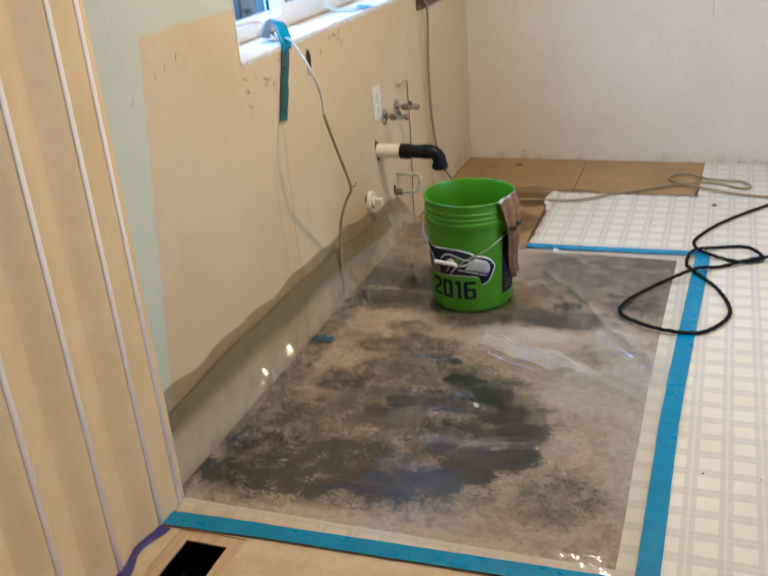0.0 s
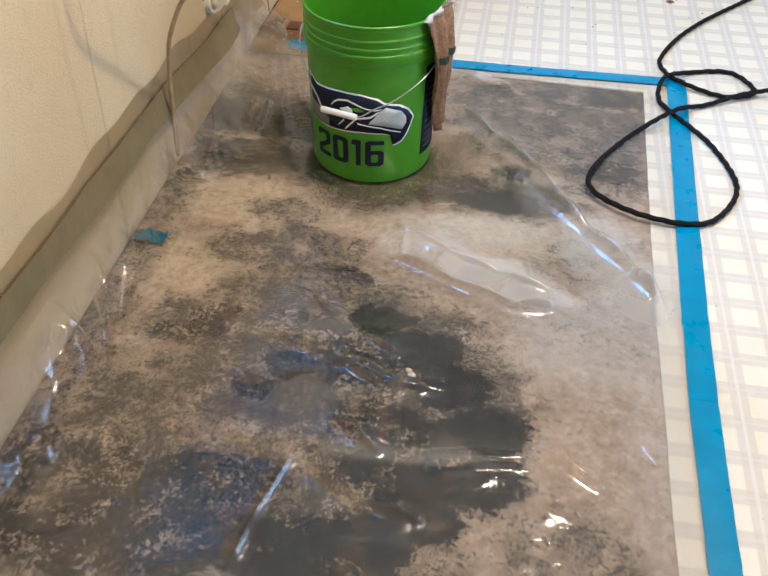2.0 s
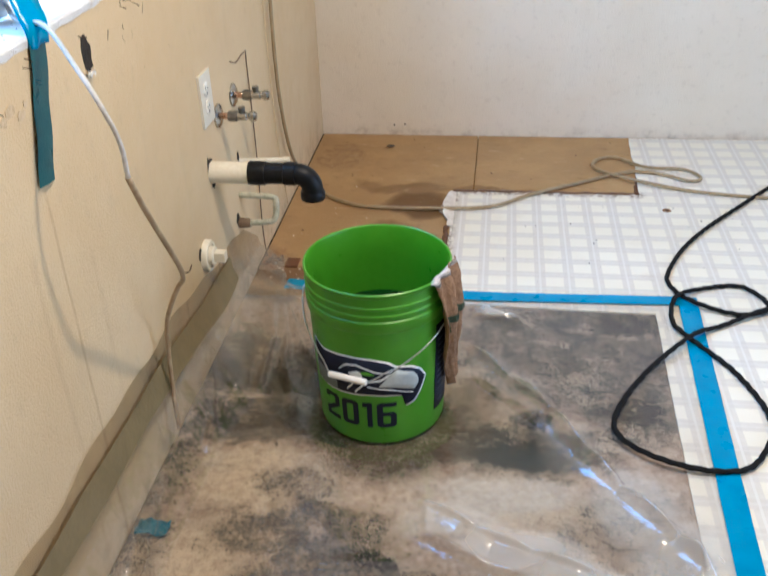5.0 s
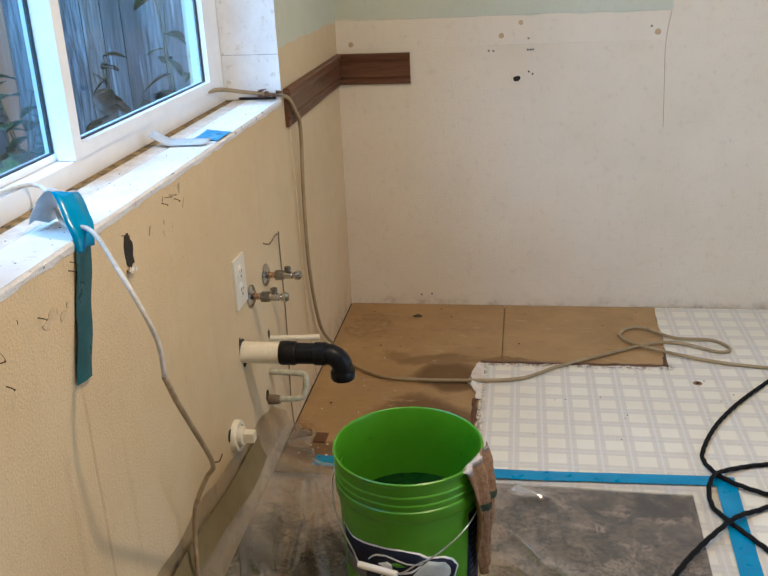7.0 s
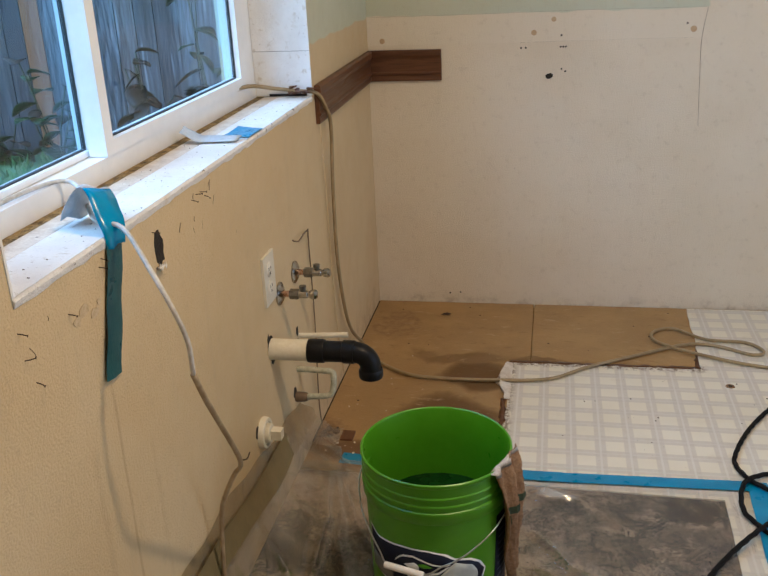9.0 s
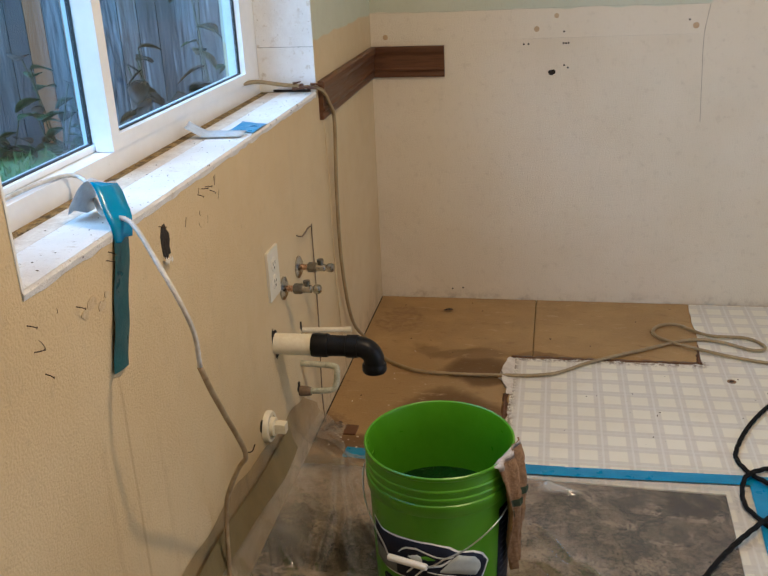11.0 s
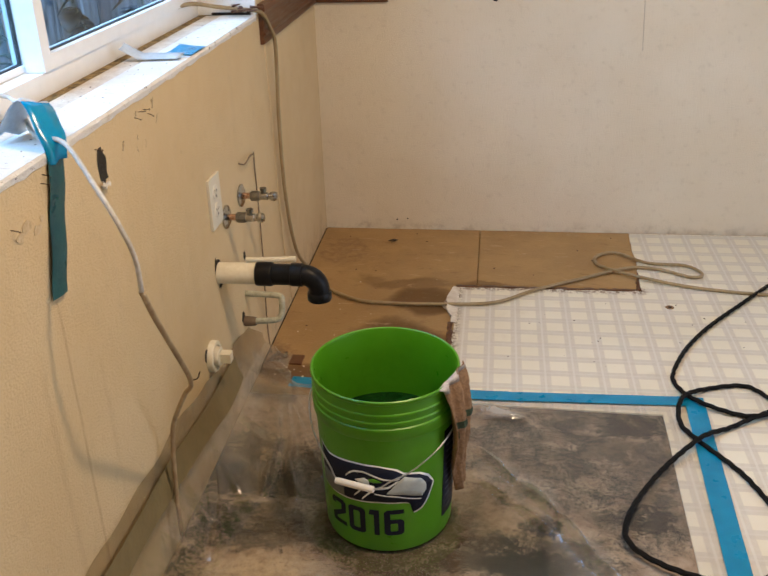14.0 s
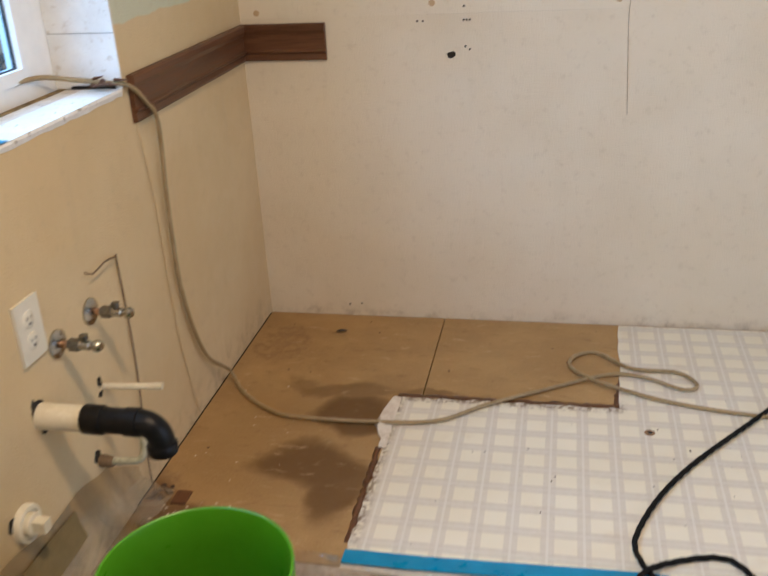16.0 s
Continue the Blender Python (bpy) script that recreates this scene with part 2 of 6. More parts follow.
    col = g.mix(g.math("MULTIPLY", g.step(speck, 0.62, 0.68), g.step(mid, 0.46, 0.56, 0, 0.8)), col, (0.03, 0.028, 0.026))
    # brown damp round the pail and a yellow tide mark
    damp = g.blobs(warp2, [(0.42, 2.36, 0.21, 0.16, 0.75), (0.56, 2.42, 0.10, 0.14, 0.55), (0.24, 2.42, 0.09, 0.12, 0.5)])
    col = g.mix(g.math("MULTIPLY", damp, g.step(n, 0.40, 0.60, 0.55, 1.0)), col, (0.085, 0.058, 0.030))
    return g.done(col, g.step(fine, 0.3, 0.7, 0.65, 0.9), g.math("ADD", fine, g.math("MULTIPLY", mid, 1.5)), 0.0012, spec=0.2)


def particle_board():
    """Brown particle board with water stains and glue smears."""
    g = Graph("particle_board")
    warp = g.vmath("ADD", g.pos, g.vmath("MULTIPLY", g.vmath("SUBTRACT", g.noise_rgb(5, 4), (0.5, 0.5, 0.5)), (0.2, 0.2, 0)))
    warp = g.vmath("MULTIPLY", warp, (1, 1, 0))
    wet = g.blobs(warp, [(0.30, 3.25, 0.30, 0.32, 0.26), (0.36, 3.20, 0.17, 0.13, 0.80), (0.43, 3.12, 0.09, 0.18, 0.75), (0.40, 3.44, 0.12, 0.10, 0.85), (0.34, 3.55, 0.20, 0.05, 0.55), (0.22, 3.58, 0.06, 0.05, 0.45), (0.62, 3.55, 0.16, 0.03, 0.55), (0.16, 2.93, 0.2, 0.06, 0.8), (0.03, 3.00, 0.05, 0.10, 0.7)])
    spots = g.blobs(warp, [(0.03, 3.03, 0.10, 0.12, 1.0), (0.14, 2.95, 0.12, 0.07, 0.9), (0.10, 3.80, 0.10, 0.14, 0.9), (0.24, 3.72, 0.14, 0.08, 0.6), (0.45, 3.90, 0.2, 0.06, 0.3)])
    chip, big, fine = g.noise(190, 5, 0.7), g.noise(6, 6, 0.6), g.noise(55, 6, 0.65)
    col = g.mix(g.step(big, 0.3, 0.7), (0.33, 0.200, 0.082), (0.43, 0.275, 0.120))
    col = g.mix(g.step(chip, 0.45, 0.75, 0, 0.55), col, (0.52, 0.345, 0.165))
    col = g.mix(g.step(chip, 0.42, 0.28, 0, 0.5), col, (0.24, 0.14, 0.07))
    col = g.mix(g.step(g.math("ADD", wet, g.math("MULTIPLY", g.math("SUBTRACT", big, 0.5), 0.5)), 0.06, 0.86, 0, 0.86), col, (0.115, 0.058, 0.020))
    col = g.mix(g.math("MULTIPLY", g.step(g.math("ADD", spots, g.math("MULTIPLY", g.math("SUBTRACT", g.noise(28, 8, 0.75), 0.5), 2.4)), 0.55, 1.2), g.step(spots, 0.05, 0.6, 0, 0.55)), col, (0.22, 0.125, 0.065))
    col = g.mix(g.math("MULTIPLY", g.step(fine, 0.66, 0.74), g.step(big, 0.45, 0.6, 0, 0.6)), col, (0.13, 0.08, 0.05))
    rub = g.noise(1.0, 6, 0.7, g.vmath("MULTIPLY", g.vmath("ADD", g.pos, g.vmath("MULTIPLY", g.noise_rgb(4, 3), (0.12, 0.12, 0))), (14, 42, 0)), 0.4)
    col = g.mix(g.step(rub, 0.55, 0.72, 0, 0.5), col, (0.19, 0.105, 0.05))
    col = g.mix(g.step(rub, 0.42, 0.30, 0, 0.4), col, (0.62, 0.46, 0.27))
    return g.done(col, g.step(big, 0.3, 0.7, 0.6, 0.85), chip, 0.0007, spec=0.3)


def vinyl_plaid():
    """Old sheet vinyl printed with cream squares in grey-lilac bands."""
    g = Graph("plaid_vinyl")
    x, y, z = g.axes()

    def band(v, pitch, centre):
        p = g.math("PINGPONG", g.math("ADD", v, -centre + 20 * pitch), pitch / 2)
        wide = g.step(p, pitch * 0.285, pitch * 0.335)
        line = g.step(p, pitch * 0.455, pitch * 0.47)
        return wide, line

    bx, lx = band(x, 0.0740, 0.8670)
    by, ly = band(y, 0.0735, 2.9710)
    big, fine = g.noise(3, 5), g.noise(70, 5, 0.7)
    cream = g.mix(g.step(big, 0.3, 0.7), (0.76, 0.70, 0.55), (0.82, 0.77, 0.64))
    both = g.math("ADD", g.math("MULTIPLY", g.math("MAXIMUM", bx, by), 0.62), g.math("MULTIPLY", g.math("MULTIPLY", bx, by), 0.16))
    lilac = g.mix(g.step(fine, 0.35, 0.65), (0.50, 0.445, 0.385), (0.61, 0.56, 0.50))
    col = g.mix(g.math("MULTIPLY", both, g.step(fine, 0.3, 0.7, 0.72, 1.0)), cream, lilac)
    col = g.mix(g.math("MULTIPLY", g.math("MAXIMUM", lx, g.math("MULTIPLY", ly, 0.5)), 0.45), col, (0.80, 0.77, 0.70))
    col = g.mix(g.step(g.noise(7, 6, 0.65), 0.56, 0.8, 0, 0.35), col, (0.50, 0.40, 0.27))
    col = g.mix(g.math("MULTIPLY", g.step(g.noise(120, 2), 0.75, 0.79), g.step(big, 0.45, 0.55, 0.2, 0.9)), col, (0.12, 0.09, 0.06))
    # dirt trodden into the torn edge
    rim = g.math("MAXIMUM", g.math("MULTIPLY", g.step(x, 0.532, 0.506), g.step(y, 2.86, 2.98)), g.math("MULTIPLY", g.step(y, 3.480, 3.508), g.step(x, 1.10, 1.06)))
    rim = g.math("MULTIPLY", rim, g.step(y, 3.56, 3.53))
    col = g.mix(g.math("MULTIPLY", rim, g.step(g.noise(75, 6, 0.75), 0.44, 0.58, 0.1, 0.9)), col, (0.15, 0.085, 0.04))
    # front part: warm lamp tint painted in, and the plaid worn away
    front_yellow = g.math("MULTIPLY", g.step(g.math("ADD", y, g.math("MULTIPLY", big, 0.1)), 1.32, 1.20), g.step(x, 1.10, 0.98, 0.40, 0.95))
    col = g.mix(front_yellow, col, g.mix(g.step(g.noise(9, 6, 0.7), 0.35, 0.65), (0.58, 0.42, 0.23), (0.70, 0.55, 0.35)))
    emboss = g.math("ADD", g.math("MULTIPLY", g.math("MAXIMUM", bx, by), -0.6), g.math("MULTIPLY", fine, 0.5))
    return g.done(col, g.step(big, 0.3, 0.7, 0.38, 0.55), emboss, 0.0005, spec=0.4)


def clear_sheet():
    """Thin clear plastic: see-through, glossy, a little milky."""
    g = Graph("clear_plastic_sheet")
    t, n = g.t, g.n
    out = n["Material Output"]
    fres = n.new("ShaderNodeLayerWeight")
    bump = n.new("ShaderNodeBump")
    g.set(bump, "Height", g.math("ADD", g.noise(38, 4, 0.6, distort=0.8), g.math("MULTIPLY", g.noise(11, 3), 2.0))), g.set(bump, "Distance", 0.0013)
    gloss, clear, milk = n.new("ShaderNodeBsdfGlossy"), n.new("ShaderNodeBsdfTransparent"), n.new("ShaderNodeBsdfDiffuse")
    g.set(gloss, "Roughness", g.step(g.noise(20, 5), 0.3, 0.7, 0.05, 0.15)), g.set(gloss, "Color", (1, 1, 1))
    t.links.new(bump.outputs[0], gloss.inputs["Normal"])
    t.links.new(bump.outputs[0], fres.inputs["Normal"])
    # milk colour carries painted shading: darker and browner towards the wall
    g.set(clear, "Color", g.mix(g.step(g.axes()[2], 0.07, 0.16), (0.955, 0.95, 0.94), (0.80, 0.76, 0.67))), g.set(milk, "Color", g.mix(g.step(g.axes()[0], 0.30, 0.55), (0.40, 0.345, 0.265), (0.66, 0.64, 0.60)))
    x, y, z = g.axes()
    haze = g.math("ADD", g.step(g.noise(5, 5), 0.3, 0.75, 0.0, 0.025), g.step(z, 0.02, 0.12, 0, 0.03))
    haze = g.math("ADD", haze, g.step(g.noise(26, 5, 0.65, distort=1.0), 0.60, 0.72, 0, 0.03))
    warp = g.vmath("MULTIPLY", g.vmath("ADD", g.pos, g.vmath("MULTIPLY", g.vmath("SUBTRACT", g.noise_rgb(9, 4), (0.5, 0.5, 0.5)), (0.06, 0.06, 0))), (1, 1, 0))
    # pale haze spots painted in for the glare and glints on the creases
    fold_glare = g.blobs(warp, [(0.58, 2.09, 0.10, 0.06, 0.34), (0.69, 2.03, 0.11, 0.06, 0.40), (0.79, 1.97, 0.10, 0.055, 0.40), (0.90, 2.16, 0.08, 0.10, 0.34), (0.98, 2.02, 0.10, 0.12, 0.36), (0.90, 1.88, 0.17, 0.13, 0.24), (0.66, 2.17, 0.16, 0.05, 0.24),
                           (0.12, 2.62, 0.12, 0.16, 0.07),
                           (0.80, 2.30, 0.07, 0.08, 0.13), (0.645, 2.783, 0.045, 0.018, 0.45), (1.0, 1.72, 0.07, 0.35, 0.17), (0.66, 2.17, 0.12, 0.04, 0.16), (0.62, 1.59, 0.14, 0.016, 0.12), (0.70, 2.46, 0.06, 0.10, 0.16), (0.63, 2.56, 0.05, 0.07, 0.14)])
    cove = g.math("MULTIPLY", g.math("MULTIPLY", g.step(x, 0.25, 0.06, 0, 0.19), g.step(y, 2.0, 2.45, 0.12, 1.0)), g.step(g.noise(13, 5, 0.6, distort=0.6), 0.3, 0.7, 0.45, 1.0))
    wisp = g.noise(1.0, 5, 0.6, g.vmath("MULTIPLY", g.vmath("ADD", g.pos, g.vmath("MULTIPLY", g.noise_rgb(7, 3), (0.05, 0.10, 0.05))), (9, 30, 9)), 0.5)
    cove = g.math("ADD", cove, g.math("MULTIPLY", g.step(wisp, 0.52, 0.66, 0, 0.19), g.math("MULTIPLY", g.step(x, 0.34, 0.10), g.step(y, 1.9, 2.35, 0.35, 1.0))))
    # thin veils that spread like a fan from the corner where the sheet is gathered
    dx, dy = g.math("SUBTRACT", x, 0.02), g.math("SUBTRACT", 2.86, y)
    turn, reach = g.math("ARCTAN2", dx, dy), g.vmath("LENGTH", g.vmath("MULTIPLY", g.vmath("SUBTRACT", g.pos, (0.02, 2.86, 0)), (1, 1, 0)), (0, 0, 0))
    polar = n.new("ShaderNodeCombineXYZ")
    g.set(polar, 0, g.math("MULTIPLY", turn, 7.0)), g.set(polar, 1, g.math("MULTIPLY", reach, 3.0))
    fan = g.math("MULTIPLY", g.step(g.noise(1.0, 4, 0.6, polar.outputs[0], 0.4), 0.48, 0.66, 0, 0.26), g.math("MULTIPLY", g.step(reach, 0.62, 0.20), g.step(reach, 0.03, 0.10)))
    cove = g.math("ADD", cove, fan)
    haze = g.math("ADD", g.math("ADD", haze, fold_glare), cove)
    a, b = n.new("ShaderNodeMixShader"), n.new("ShaderNodeMixShader")
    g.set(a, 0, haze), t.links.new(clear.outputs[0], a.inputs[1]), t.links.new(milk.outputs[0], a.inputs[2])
    g.set(b, 0, g.math("ADD", 0.090, g.math("MULTIPLY", g.math("POWER", fres.outputs["Facing"], 5.0), 0.75)))
    t.links.new(a.outputs[0], b.inputs[1]), t.links.new(gloss.outputs[0], b.inputs[2])
    t.links.new(b.outputs[0], out.inputs["Surface"])
    return g.m


def window_glass():
    g = Graph("window_glass")
    t, n = g.t, g.n
    fres, gloss, clear, mixer = n.new("ShaderNodeLayerWeight"), n.new("ShaderNodeBsdfGlossy"), n.new("ShaderNodeBsdfTransparent"), n.new("ShaderNodeMixShader")
    g.set(gloss, "Roughness", 0.01), g.set(clear, "Color", (0.82, 0.93, 1.0))
    g.set(mixer, 0, g.math("ADD", 0.05, g.math("MULTIPLY", g.math("POWER", fres.outputs["Facing"], 5.0), 0.9)))
    t.links.new(clear.outputs[0], mixer.inputs[1]), t.links.new(gloss.outputs[0], mixer.inputs[2])
    t.links.new(mixer.outputs[0], n["Material Output"].inputs["Surface"])
    return g.m


def wood(name, c1, c2, along, rough=0.45, grain=60):
    """Wood with its grain along one axis."""
    g = Graph(name)
    s = [grain, grain, grain]
    s[along] = grain / 14
    v = g.stretch(*s)
    a, b = g.noise(1.0, 6, 0.6, v, 1.5), g.noise(0.25, 3, 0.5, v)
    col = g.mix(g.step(g.math("ADD", g.math("MULTIPLY", a, 0.7), g.math("MULTIPLY", b, 0.3)), 0.35, 0.65), c1, c2)
    return g.done(col, g.step(a, 0.3, 0.7, rough - 0.08, rough + 0.1), a, 0.0005, spec=0.4)


def fence_wood():
    g = Graph("weathered_fence_wood")
    v = g.stretch(45, 45, 2.2)
    a, b, r = g.noise(1.0, 7, 0.65, v, 0.8), g.noise(1.6, 5), g.random()
    col = g.mix(g.step(a, 0.36, 0.62), (0.050, 0.050, 0.056), (0.30, 0.31, 0.33))
    col = g.mix(g.step(b, 0.45, 0.7, 0, 0.6), col, (0.20, 0.19, 0.18))
    col = g.mix(g.step(r, 0.0, 0.8, 0.65, 0.0), col, (0.07, 0.07, 0.08))
    col = g.mix(g.step(r, 0.84, 0.88, 0, 0.85), col, (0.42, 0.21, 0.12))
    col = g.mix(g.step(a, 0.62, 0.70, 0, 0.85), col, (0.52, 0.53, 0.55))
    return g.done(col, 0.85, a, 0.002, spec=0.2)


def blue_tape(name, c1, c2):
    g = Graph(name)
    fine = g.noise(420, 3)
    col = g.mix(g.step(g.noise(18, 4), 0.3, 0.7), c1, c2)
    return g.done(col, g.step(g.noise(25, 3), 0.3, 0.7, 0.26, 0.42), g.math("ADD", fine, g.math("MULTIPLY", g.noise(35, 3), 2)), 0.0005, spec=0.5)


def dirty_sill():
    """Old white paint with scratches, grit stains and yellowed patches."""
    g = Graph("dirty_sill_paint")
    a, b, c = g.noise(9, 6, 0.65), g.noise(120, 4, 0.7), g.noise(45, 5, 0.7)
    col = g.mix(g.step(a, 0.3, 0.7), (0.74, 0.73, 0.70), (0.84, 0.84, 0.82))
    col = g.mix(g.math("MULTIPLY", g.step(c, 0.56, 0.66), g.step(a, 0.42, 0.58, 0.1, 0.55)), col, (0.50, 0.43, 0.33))
    col = g.mix(g.math("MULTIPLY", g.step(b, 0.64, 0.70), 0.7), col, (0.22, 0.16, 0.10))
    scratch = g.noise(1.0, 5, 0.7, g.stretch(160, 30, 60), 0.8)
    col = g.mix(g.step(scratch, 0.64, 0.70, 0, 0.5), col, (0.42, 0.36, 0.29))
    return g.done(col, g.step(a, 0.3, 0.7, 0.4, 0.65), g.math("ADD", b, c), 0.0012, spec=0.4)


def chipped_plaster():
    """White plaster edge with brown dirt in its chips and scratches."""
    g = Graph("chipped_plaster")
    a, b, c = g.noise(34, 7, 0.7), g.noise(150, 5, 0.7), g.noise(8, 5, 0.6)
    col = g.mix(g.step(a, 0.3, 0.7), (0.78, 0.76, 0.72), (0.88, 0.87, 0.85))
    col = g.mix(g.math("MULTIPLY", g.step(b, 0.56, 0.66), g.step(a, 0.46, 0.60, 0.0, 0.75)), col, (0.34, 0.24, 0.14))
    col = g.mix(g.step(c, 0.60, 0.70, 0, 0.45), col, (0.60, 0.50, 0.36))
    col = g.mix(g.math("MULTIPLY", g.step(g.noise(60, 4), 0.66, 0.70), 0.85), col, (0.10, 0.065, 0.04))
    return g.done(col, 0.8, g.math("ADD", a, b), 0.003, spec=0.3)


